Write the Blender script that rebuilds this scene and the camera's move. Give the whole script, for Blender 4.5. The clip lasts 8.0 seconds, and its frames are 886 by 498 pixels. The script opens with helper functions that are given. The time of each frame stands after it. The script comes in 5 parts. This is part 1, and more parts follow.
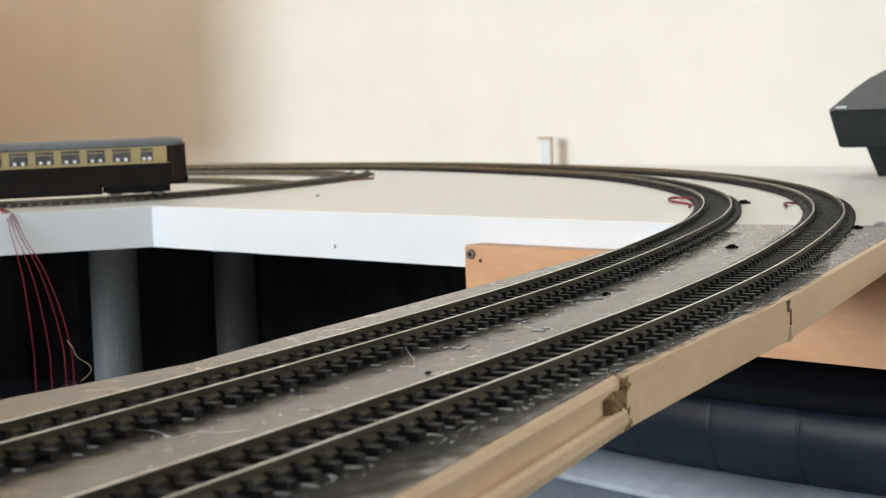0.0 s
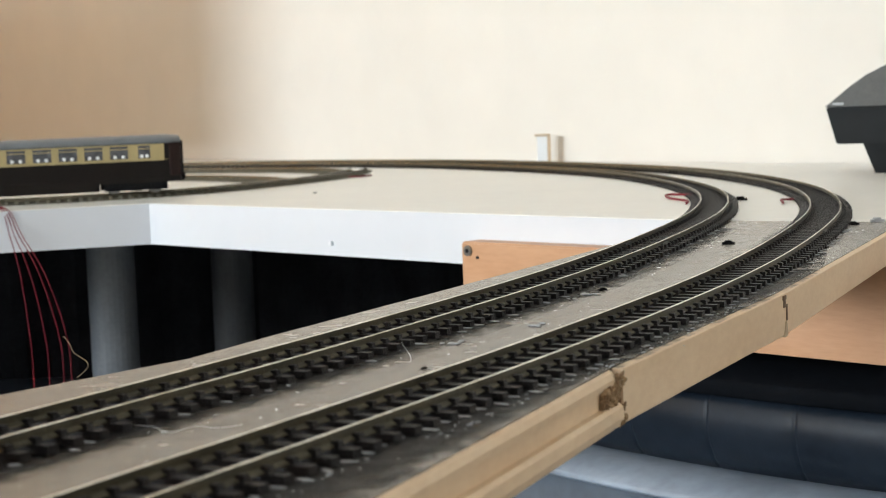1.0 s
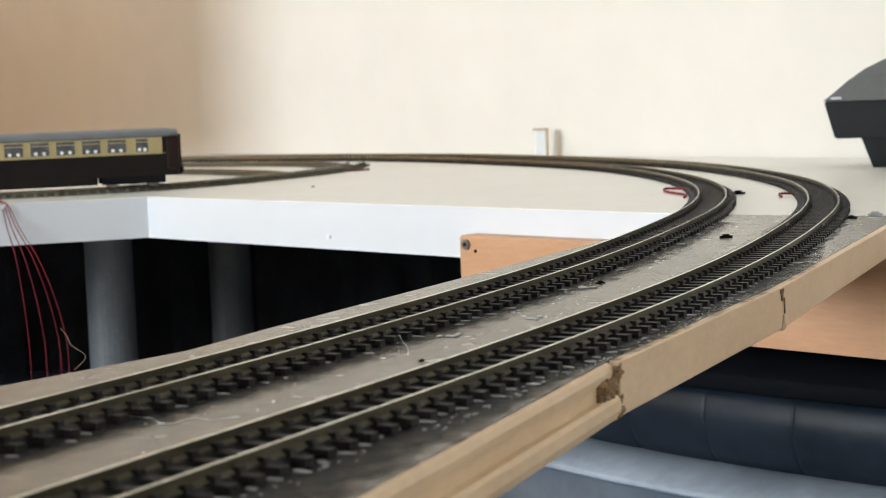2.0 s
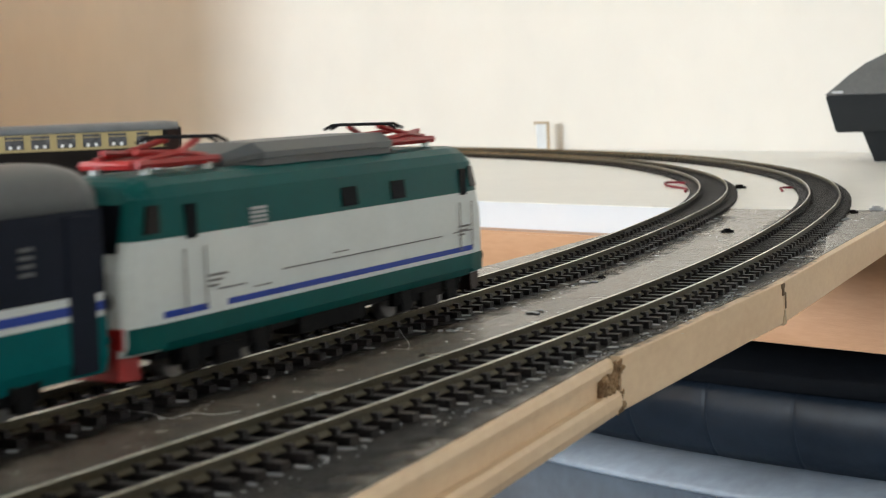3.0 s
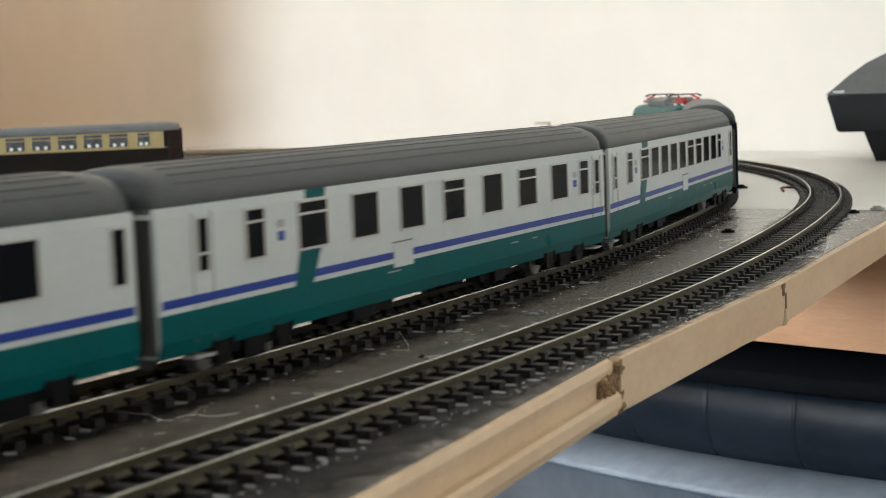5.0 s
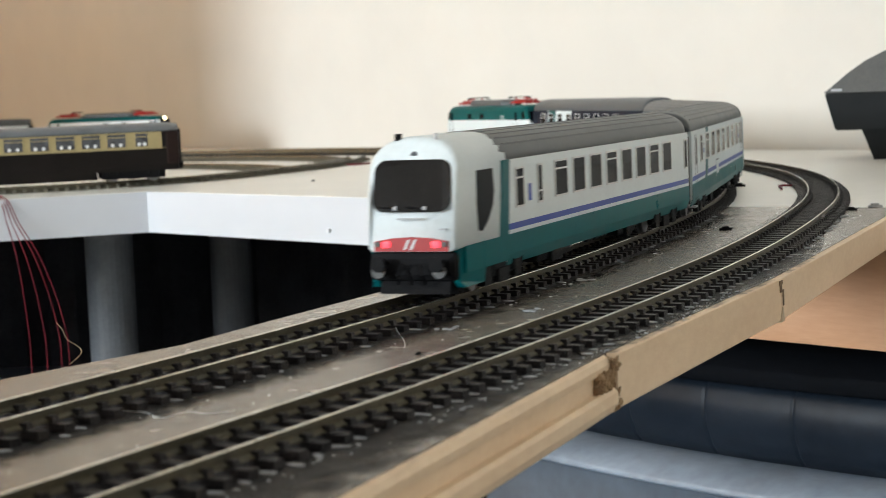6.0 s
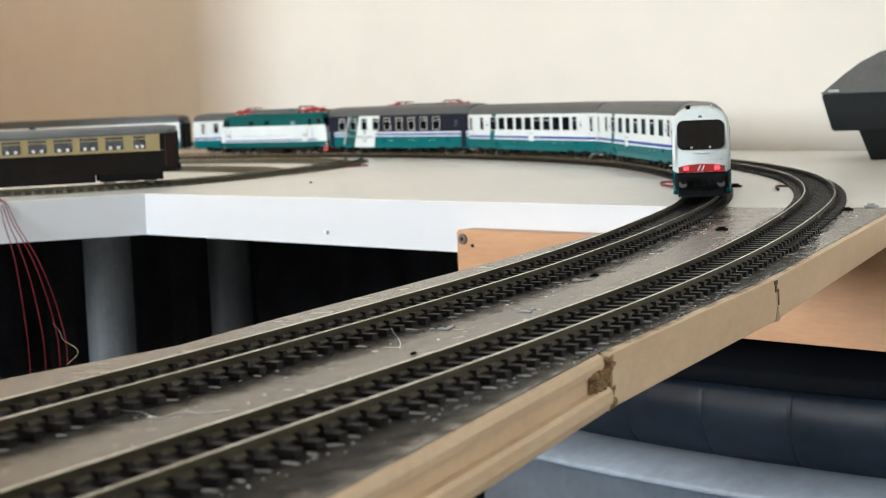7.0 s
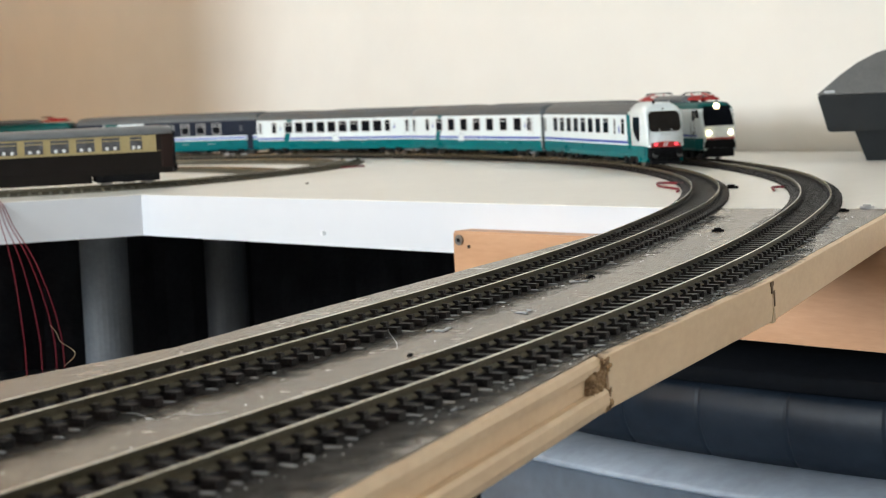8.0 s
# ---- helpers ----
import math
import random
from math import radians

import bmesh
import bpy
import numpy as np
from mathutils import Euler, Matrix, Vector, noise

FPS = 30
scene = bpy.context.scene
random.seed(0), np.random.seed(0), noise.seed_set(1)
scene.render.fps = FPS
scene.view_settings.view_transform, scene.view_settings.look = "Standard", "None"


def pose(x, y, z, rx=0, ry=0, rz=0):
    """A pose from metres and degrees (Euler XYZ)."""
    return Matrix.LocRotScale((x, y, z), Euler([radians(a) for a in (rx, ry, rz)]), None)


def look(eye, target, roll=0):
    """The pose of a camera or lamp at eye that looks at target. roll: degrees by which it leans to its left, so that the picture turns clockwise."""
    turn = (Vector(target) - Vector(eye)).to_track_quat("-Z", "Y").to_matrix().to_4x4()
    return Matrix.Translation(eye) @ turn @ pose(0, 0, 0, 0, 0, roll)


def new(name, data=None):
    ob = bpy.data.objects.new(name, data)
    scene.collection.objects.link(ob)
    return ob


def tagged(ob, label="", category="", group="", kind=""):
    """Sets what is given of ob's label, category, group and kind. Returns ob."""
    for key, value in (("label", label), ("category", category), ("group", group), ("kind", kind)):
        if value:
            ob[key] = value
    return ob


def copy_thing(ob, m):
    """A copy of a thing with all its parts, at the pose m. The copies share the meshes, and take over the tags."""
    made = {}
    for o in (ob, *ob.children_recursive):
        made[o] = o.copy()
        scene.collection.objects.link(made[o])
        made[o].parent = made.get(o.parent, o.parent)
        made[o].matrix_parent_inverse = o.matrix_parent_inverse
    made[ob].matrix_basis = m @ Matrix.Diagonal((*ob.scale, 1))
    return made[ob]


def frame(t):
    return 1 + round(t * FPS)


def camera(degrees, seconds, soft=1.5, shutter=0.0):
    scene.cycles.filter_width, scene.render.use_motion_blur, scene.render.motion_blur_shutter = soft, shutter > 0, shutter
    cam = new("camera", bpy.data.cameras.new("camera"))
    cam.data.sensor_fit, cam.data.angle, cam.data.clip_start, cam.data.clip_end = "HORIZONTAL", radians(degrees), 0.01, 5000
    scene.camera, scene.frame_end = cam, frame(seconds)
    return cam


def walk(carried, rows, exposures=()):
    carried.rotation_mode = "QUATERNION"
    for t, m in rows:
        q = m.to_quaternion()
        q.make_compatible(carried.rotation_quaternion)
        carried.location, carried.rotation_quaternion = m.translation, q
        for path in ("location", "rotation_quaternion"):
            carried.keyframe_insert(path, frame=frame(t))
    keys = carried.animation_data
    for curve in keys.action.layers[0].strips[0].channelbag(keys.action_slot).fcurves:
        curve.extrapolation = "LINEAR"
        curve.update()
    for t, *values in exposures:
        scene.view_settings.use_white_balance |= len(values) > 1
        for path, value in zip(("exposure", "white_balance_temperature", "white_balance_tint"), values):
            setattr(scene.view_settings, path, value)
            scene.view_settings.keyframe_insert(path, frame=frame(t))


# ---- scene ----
cam = camera(29.0, 8.0, soft=0.8, shutter=0.18)
cam.data.dof.use_dof = True
cam.data.dof.focus_distance = 0.66
cam.data.dof.aperture_fstop = 40.0
walk(cam, [
    (0.0, look((-0.00071, 0.00078, 0.07342), (-0.00259, 0.99729, -0.01009), -2.112)),
    (0.5, look((-0.00033, 0.00015, 0.07286), (-0.00150, 0.99666, -0.01059), -2.220)),
    (1.0, look((-0.00014, -0.00014, 0.07286), (-0.00095, 0.99625, -0.01200), -2.190)),
    (1.5, look((0.00000, -0.00000, 0.07208), (0.00000, 0.99631, -0.01376), -2.157)),
    (3.0, look((-0.00002, 0.00070, 0.07266), (-0.00042, 0.99644, -0.01947), -2.027)),
    (3.5, look((-0.00013, 0.00237, 0.07265), (-0.00110, 0.99814, -0.01930), -2.084)),
    (4.0, look((0.00068, 0.00110, 0.07278), (-0.00117, 0.99691, -0.01872), -2.180)),
    (4.5, look((0.00051, 0.00110, 0.07308), (-0.00096, 0.99687, -0.01882), -2.108)),
    (6.0, look((0.00167, 0.00162, 0.07161), (0.00033, 0.99743, -0.01982), -2.333)),
    (6.5, look((0.00187, -0.00041, 0.07147), (0.00136, 0.99548, -0.01909), -2.389)),
    (7.0, look((0.00275, -0.00008, 0.07112), (0.00203, 0.99584, -0.01907), -2.464)),
    (7.5, look((0.00300, -0.00077, 0.07135), (0.00294, 0.99523, -0.01794), -2.482)),
    (8.0, look((0.00268, -0.00096, 0.07167), (0.00410, 0.99497, -0.01845), -2.464)),
], exposures=((0.0, 0.0), (1.5, 0.05), (3.0, 0.0), (8.0, 0.04)))

# The room is a rectangle turned against the view: CORNER is its far corner,
# E1 runs along the long wall towards the viewer, E2 across the room.
CORNER = Vector((-0.972, 3.444))
E1 = Vector((0.607, -0.7947))
E2 = Vector((-0.7947, -0.607))
ROOM_1, ROOM_2 = 4.8, 6.4
FLOOR_Z, CEIL_Z = -0.78, 1.65
ROOM_TURN = math.degrees(math.atan2(E1.y, E1.x))


def room(a, b, z):
    """A place in the room: a metres along E1, b along E2."""
    q = CORNER + E1 * a + E2 * b
    return Vector((q.x, q.y, z))


# ---- light: one big window in the wall opposite the cream one ----
world = bpy.data.worlds.new("daylight")
scene.world = world
world.use_nodes = True
wn = world.node_tree.nodes
sky = wn.new("ShaderNodeTexSky")
sky.sky_type, sky.sun_disc = "NISHITA", False
sky.sun_elevation, sky.sun_rotation = radians(38), radians(200)
wn["Background"].inputs[1].default_value = 0.12
world.node_tree.links.new(sky.outputs[0], wn["Background"].inputs[0])

WIN_A0, WIN_A1, WIN_Z0, WIN_Z1 = 0.75, 3.35, 0.40, 1.5
lamp = bpy.data.lights.new("window_daylight", "AREA")
lamp.shape, lamp.size, lamp.size_y = "RECTANGLE", WIN_A1 - WIN_A0, WIN_Z1 - WIN_Z0
lamp.energy, lamp.color = 275, (0.86, 0.945, 1.0)
lamp_ob = new("window_daylight", lamp)
mid = room((WIN_A0 + WIN_A1) / 2, ROOM_2 - 0.03, (WIN_Z0 + WIN_Z1) / 2)
lamp_ob.matrix_world = look(mid, mid - Vector((E2.x, E2.y, 0)))


# ---- materials ----
def material(name, base, rough=0.5, metal=0.0, var=0.15, scale=40.0, bump=0.0, bump_scale=200.0, second=None, rough_var=0.1, spec=0.5, stretch=(1, 1, 1), coat=0.0, emit=None, emit_strength=0.0, per_object=0.0):
    """A painted, plastic, metal or wooden surface with variation at two scales."""
    m = bpy.data.materials.new(name)
    m.use_nodes = True
    n, l = m.node_tree.nodes, m.node_tree.links
    b = n["Principled BSDF"]
    tc = n.new("ShaderNodeTexCoord")
    mp = n.new("ShaderNodeMapping")
    mp.inputs["Scale"].default_value = stretch
    l.new(tc.outputs["Object"], mp.inputs["Vector"])
    n1 = n.new("ShaderNodeTexNoise")
    n1.inputs["Scale"].default_value, n1.inputs["Detail"].default_value = scale, 6
    n2 = n.new("ShaderNodeTexNoise")
    n2.inputs["Scale"].default_value, n2.inputs["Detail"].default_value = scale * 9, 4
    for t in (n1, n2):
        l.new(mp.outputs[0], t.inputs["Vector"])
    mixn = n.new("ShaderNodeMix")
    mixn.inputs["Factor"].default_value = 0.4
    l.new(n1.outputs["Fac"], mixn.inputs["A"])
    l.new(n2.outputs["Fac"], mixn.inputs["B"])
    ramp = n.new("ShaderNodeValToRGB")
    other = second or tuple(c * (1 - var) for c in base)
    light = base if second else tuple(min(1, c * (1 + var * 0.6)) for c in base)
    ramp.color_ramp.elements[0].color = (*other, 1)
    ramp.color_ramp.elements[1].color = (*light, 1)
    ramp.color_ramp.elements[0].position, ramp.color_ramp.elements[1].position = 0.35, 0.65
    l.new(mixn.outputs["Result"], ramp.inputs[0])
    col = ramp.outputs[0]
    if per_object:
        oi = n.new("ShaderNodeObjectInfo")
        hsv = n.new("ShaderNodeHueSaturation")
        mr = n.new("ShaderNodeMapRange")
        mr.inputs["To Min"].default_value, mr.inputs["To Max"].default_value = 1 - per_object, 1 + per_object
        l.new(oi.outputs["Random"], mr.inputs["Value"])
        l.new(mr.outputs[0], hsv.inputs["Value"])
        l.new(col, hsv.inputs["Color"])
        col = hsv.outputs[0]
    l.new(col, b.inputs["Base Color"])
    rr = n.new("ShaderNodeMapRange")
    rr.inputs["To Min"].default_value = max(0.02, rough - rough_var)
    rr.inputs["To Max"].default_value = min(1, rough + rough_var)
    l.new(n1.outputs["Fac"], rr.inputs["Value"])
    l.new(rr.outputs[0], b.inputs["Roughness"])
    b.inputs["Metallic"].default_value = metal
    b.inputs["Specular IOR Level"].default_value = spec
    b.inputs["Coat Weight"].default_value = coat
    b.inputs["Coat Roughness"].default_value = 0.15
    if bump:
        n3 = n.new("ShaderNodeTexNoise")
        n3.inputs["Scale"].default_value, n3.inputs["Detail"].default_value = bump_scale, 5
        l.new(mp.outputs[0], n3.inputs["Vector"])
        bp = n.new("ShaderNodeBump")
        bp.inputs["Strength"].default_value, bp.inputs["Distance"].default_value = bump, 0.001
        l.new(n3.outputs["Fac"], bp.inputs["Height"])
        l.new(bp.outputs[0], b.inputs["Normal"])
    if emit:
        b.inputs["Emission Color"].default_value = (*emit, 1)
        b.inputs["Emission Strength"].default_value = emit_strength
    return m


M_CREAM = material("cream_wall_paint", (0.735, 0.705, 0.652), 0.85, var=0.05, scale=1.5, bump=0.15, bump_scale=120)
M_TAN_BOUNCE = material("tan_bounce_paint", (0.82, 0.52, 0.27), 0.85, var=0.05, scale=1.5, bump=0.15, bump_scale=120)
M_CEIL = material("ceiling_paint", (0.8, 0.79, 0.76), 0.9, var=0.04, scale=2)
M_FLOOR = material("dark_carpet", (0.05, 0.048, 0.05), 0.95, var=0.3, scale=60, bump=0.6, bump_scale=700)
M_DECK = material("varnished_grey_board", (0.250, 0.212, 0.177), 0.25, second=(0.140, 0.118, 0.097), scale=90, bump=0.20, bump_scale=1600, rough_var=0.08, spec=1.0)
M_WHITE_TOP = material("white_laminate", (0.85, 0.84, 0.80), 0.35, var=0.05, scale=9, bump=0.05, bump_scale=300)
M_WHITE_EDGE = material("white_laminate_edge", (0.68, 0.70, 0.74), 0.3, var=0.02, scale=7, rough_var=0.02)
M_PINE = material("pine_edge", (0.86, 0.665, 0.46), 0.55, second=(0.76, 0.555, 0.365), scale=22, bump=0.12, bump_scale=500, stretch=(1, 1, 2.5))
M_GAP = material("dark_joint_crumb", (0.28, 0.18, 0.105), 0.9, second=(0.09, 0.056, 0.033), scale=400, bump=0.8, bump_scale=500)
M_CHIP = material("broken_chipboard", (0.50, 0.34, 0.19), 0.9, second=(0.22, 0.125, 0.065), scale=260, bump=1.0, bump_scale=400)
M_PLANK = material("orange_varnished_plank", (0.57, 0.325, 0.185), 0.45, second=(0.49, 0.265, 0.140), scale=9, bump=0.1, stretch=(1, 1, 6))
M_SLEEPER = material("dark_brown_plastic", (0.0120, 0.0088, 0.0098), 0.42, var=0.4, scale=160, bump=0.6, bump_scale=1400, per_object=0.4, spec=0.3, rough_var=0.15)
# Paler olive than the main sleepers, for the siding tracks.
M_SLEEPER_OLD = material("pale_olive_plastic", (0.15, 0.14, 0.11), 0.75, var=0.3, scale=90, bump=0.5, bump_scale=900, spec=0.3)
M_GLUE = material("dried_clear_glue", (0.34, 0.35, 0.37), 0.14, var=0.3, scale=300)
M_RAIL = material("weathered_rail_web", (0.100, 0.086, 0.054), 0.5, metal=0.05, second=(0.050, 0.043, 0.026), scale=120, bump=0.2, bump_scale=900, spec=0.35)
M_HEAD = material("polished_rail_head", (0.86, 0.85, 0.80), 0.20, metal=1.0, second=(0.40, 0.37, 0.29), scale=35)
M_UNDER_DARK = material("under_table_dark", (0.045, 0.046, 0.053), 1.0, var=0.3, scale=20, bump=0.3, bump_scale=400, spec=0.03)
M_LEG = material("grey_metal_leg", (0.26, 0.28, 0.31), 0.5, var=0.2, scale=30)
# Same leg metal, darkened: the second leg's shade is put into the colour.
M_LEG_SHADED = material("shaded_grey_metal_leg", (0.12, 0.125, 0.135), 0.5, var=0.2, scale=30)
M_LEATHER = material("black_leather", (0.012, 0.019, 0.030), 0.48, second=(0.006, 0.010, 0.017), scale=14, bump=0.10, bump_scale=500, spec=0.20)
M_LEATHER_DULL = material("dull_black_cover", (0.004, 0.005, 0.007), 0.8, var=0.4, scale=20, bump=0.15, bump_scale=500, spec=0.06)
# Darker version of the rim colour, for the side below it.
M_RIM_DARK = material("darker_rim_side", (0.10, 0.125, 0.16), 0.45, var=0.25, scale=12)
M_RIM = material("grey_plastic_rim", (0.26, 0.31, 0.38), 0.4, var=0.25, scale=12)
M_BLACKPL = material("black_plastic", (0.010, 0.012, 0.014), 0.38, var=0.2, scale=60, bump=0.1, bump_scale=1500, spec=0.3)
M_GREYPL = material("dark_grey_plastic", (0.085, 0.085, 0.083), 0.5, var=0.2, scale=60, bump=0.15, bump_scale=1500)
M_RED_WIRE = material("red_wire_insulation", (0.19, 0.010, 0.022), 0.5, var=0.15, spec=0.3)
M_TUBGREY = material("blue_grey_plastic", (0.03, 0.04, 0.06), 0.4, var=0.2)
M_BWHITE = material("white_painted_metal", (0.8, 0.82, 0.85), 0.4, var=0.06)
M_WOODPALE = material("pale_raw_wood", (0.55, 0.42, 0.28), 0.7, var=0.2, stretch=(1, 1, 5))

# rolling stock
M_TWHITE = material("off_white_livery", (0.68, 0.745, 0.765), 0.38, var=0.06, scale=60, spec=0.4)
M_TGREEN = material("sea_green_livery", (0.001, 0.120, 0.132), 0.3, var=0.12, scale=60, spec=0.06)
M_TBLUE = material("blue_stripe", (0.006, 0.046, 0.36), 0.35, var=0.05, spec=0.3)
M_TNAVY = material("night_blue_livery", (0.012, 0.016, 0.029), 0.4, var=0.12, scale=60, spec=0.06)
M_TROOF = material("grey_roof", (0.088, 0.098, 0.105), 0.44, var=0.15, scale=70, spec=0.40)
M_TRED = material("signal_red", (0.36, 0.013, 0.014), 0.4, var=0.15)
M_TGLASS = material("smoked_window", (0.006, 0.007, 0.010), 0.07, var=0.2, scale=20, rough_var=0.03, spec=0.025)
M_CABGLASS = material("brown_smoked_windscreen", (0.013, 0.011, 0.010), 0.07, var=0.3, scale=90, rough_var=0.03, spec=0.12)
M_LOCOGREEN = material("deep_sea_green_livery", (0.001, 0.088, 0.088), 0.35, var=0.12, scale=60, spec=0.10)
M_COACHROOF = material("blue_grey_roof_paint", (0.15, 0.165, 0.18), 0.4, var=0.2, scale=70)
M_TFRAME = material("pale_window_frame", (0.62, 0.63, 0.63), 0.35, var=0.05)
M_TUNDER = material("underframe_black", (0.0065, 0.0065, 0.0075), 0.6, var=0.4, scale=150, bump=0.3, bump_scale=900, spec=0.10)
M_STEEL = material("bare_wheel_steel", (0.28, 0.28, 0.28), 0.35, metal=1.0, var=0.3)
M_TAIL = material("red_tail_lamp", (0.6, 0.02, 0.02), 0.3, emit=(1.0, 0.06, 0.09), emit_strength=2.2)
M_LAMP = material("lit_headlamp", (0.9, 0.8, 0.5), 0.3, emit=(1.0, 0.83, 0.48), emit_strength=6.0)
M_BROWN = material("umber_livery", (0.009, 0.0066, 0.006), 0.45, var=0.2, scale=60, spec=0.16)
M_VESTIBULE = material("reddish_umber_livery", (0.017, 0.007, 0.006), 0.45, var=0.25, scale=90, spec=0.2)
M_COACHCREAM = material("cream_livery", (0.40, 0.32, 0.155), 0.4, var=0.12, scale=60)
# Mottled grey-blue panes, paler than the smoked windows.
M_SALOONGLASS = material("grey_blue_window", (0.13, 0.135, 0.15), 0.15, second=(0.03, 0.03, 0.035), scale=180)
M_PALE = material("pale_grey_fitting", (0.45, 0.46, 0.48), 0.45, var=0.1)
M_LETTER = material("grey_lettering", (0.12, 0.13, 0.14), 0.5, var=0.05)


def grime_material():
    """Greasy dirt that thins out towards its ragged edges (the second UV axis runs across the film)."""
    m = material("track_grime", (0.014, 0.0125, 0.0130), 0.50, second=(0.005, 0.0045, 0.005), scale=160, bump=0.8, bump_scale=1500, spec=0.22, rough_var=0.25)
    n, l = m.node_tree.nodes, m.node_tree.links
    uv = n.new("ShaderNodeUVMap")
    sep = n.new("ShaderNodeSeparateXYZ")
    l.new(uv.outputs[0], sep.inputs[0])

    def op(kind, a, b):
        q = n.new("ShaderNodeMath")
        q.operation = kind
        for i, v in enumerate((a, b)):
            if isinstance(v, float):
                q.inputs[i].default_value = v
            else:
                l.new(v, q.inputs[i])
        return q.outputs[0]
    edge = op("MINIMUM", sep.outputs["Y"], op("SUBTRACT", 1.0, sep.outputs["Y"]))
    tc = n.new("ShaderNodeTexCoord")
    no = n.new("ShaderNodeTexNoise")
    no.inputs["Scale"].default_value, no.inputs["Detail"].default_value = 130, 8
    l.new(tc.outputs["Object"], no.inputs["Vector"])
    a = op("MULTIPLY", edge, 6.0)
    b = op("MULTIPLY", op("SUBTRACT", no.outputs["Fac"], 0.62), 2.4)
    q = n.new("ShaderNodeMath")
    q.operation, q.use_clamp = "ADD", True
    l.new(a, q.inputs[0])
    l.new(b, q.inputs[1])
    l.new(op("MULTIPLY", q.outputs[0], 0.92), n["Principled BSDF"].inputs["Alpha"])
    return m


M_GRIME = grime_material()


def shade_screen_material():
    """Thin tan sheet for an unseen screen; lets warm light into its shadow."""
    m = material("tan_shade_cloth", (0.86, 0.62, 0.38), 0.95, var=0.06, scale=3, bump=0.2, bump_scale=600, spec=0.1)
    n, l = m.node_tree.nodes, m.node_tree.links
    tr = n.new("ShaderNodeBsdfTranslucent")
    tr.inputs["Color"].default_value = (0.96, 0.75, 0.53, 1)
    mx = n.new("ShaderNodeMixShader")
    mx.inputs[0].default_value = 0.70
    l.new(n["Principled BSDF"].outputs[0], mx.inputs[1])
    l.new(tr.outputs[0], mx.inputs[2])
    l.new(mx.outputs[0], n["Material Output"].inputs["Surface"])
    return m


M_SHADE_SCREEN = shade_screen_material()


# ---- small building helpers ----
def part(name, bm, mat, parent=None, label="", kind="", smooth=False):
    me = bpy.data.meshes.new(name)
    bm.to_mesh(me)
    bm.free()
    me.materials.append(mat)
    if smooth:
        for f in me.polygons:
            f.use_smooth = True
    ob = new(name, me)
    ob.parent = parent
    return tagged(ob, label=label, kind=kind)


def box(bm, x0, x1, y0, y1, z0, z1, bevel=0.0):
    vs = [bm.verts.new((x, y, z)) for x in (x0, x1) for y in (y0, y1) for z in (z0, z1)]
    fs = [bm.faces.new([vs[i] for i in q]) for q in ((0, 1, 3, 2), (4, 6, 7, 5), (0, 4, 5, 1), (2, 3, 7, 6), (0, 2, 6, 4), (1, 5, 7, 3))]
    if bevel:
        es = list({e for f in fs for e in f.edges})
        bmesh.ops.bevel(bm, geom=es, offset=bevel, segments=2, affect="EDGES", profile=0.6)
    return bm


def boxed(*a, bevel=0.0):
    return box(bmesh.new(), *a, bevel=bevel)


def loft(bm, sections, cap=True, closed=True):
    """Skin rings of equal length; each ring is a list of (x, y, z)."""
    rows = [[bm.verts.new(p) for p in ring] for ring in sections]
    n = len(rows[0])
    for a, b in zip(rows, rows[1:]):
        for i in range(n if closed else n - 1):
            j = (i + 1) % n
            bm.faces.new((a[i], a[j], b[j], b[i]))
    if cap and closed:
        bm.faces.new(list(reversed(rows[0])))
        bm.faces.new(rows[-1])
    bmesh.ops.recalc_face_normals(bm, faces=bm.faces[:])
    return bm


def prism(bm, poly, z0, z1):
    return loft(bm, [[(x, y, z0) for x, y in poly], [(x, y, z1) for x, y in poly]])


def tube(bm, pts, r, sides=6):
    """A round wire or bar along pts."""
    pts = [Vector(p) for p in pts]
    rings = []
    for i, p in enumerate(pts):
        d = (pts[min(i + 1, len(pts) - 1)] - pts[max(i - 1, 0)]).normalized()
        u = d.cross(Vector((0, 0, 1)))
        if u.length < 0.05:
            u = d.cross(Vector((1, 0, 0)))
        u.normalize()
        w = d.cross(u)
        rings.append([p + (u * math.cos(a) + w * math.sin(a)) * r for a in (2 * math.pi * k / sides for k in range(sides))])
    return loft(bm, rings)


def cyl(bm, c, axis, r, h, sides=16):
    c, axis = Vector(c), Vector(axis).normalized()
    return tube(bm, [c - axis * h / 2, c + axis * h / 2], r, sides)


def thing(name, label, category, group="", kind="", at=(0, 0, 0)):
    ob = new(name)
    ob.empty_display_size = 0.02
    ob.location = at
    return tagged(ob, label, category, group, kind)


# ---- the line of the inner track: straight, then bends of slowly changing curvature ----
START, HEADING = Vector((-0.1156, 0.3457)), 1.0788
BEND = [-0.24, 0.37, 0.26, 0.53, 0.40, 0.24, 0.81, 0.72, 1.04, 0.73, 0.67, 1.25, 0.93, 0.33, 0.54, 1.25, 1.20, 0.71, 1.30, 1.14, 0.82, 0.70]
STEP = 2.4 / 21
GAP = 0.067
RAIL_Z = 0.0053


def curvature(s):
    if s <= 0 or s >= 2.95:
        return 0.0
    if s > 2.4:
        return 2.0
    k = min(int(s / STEP), 20)
    u = s / STEP - k
    return BEND[k] * (1 - u) + BEND[k + 1] * u


DS = 0.005
S_MIN, S_MAX = -2.9, 8.0
LINE = []


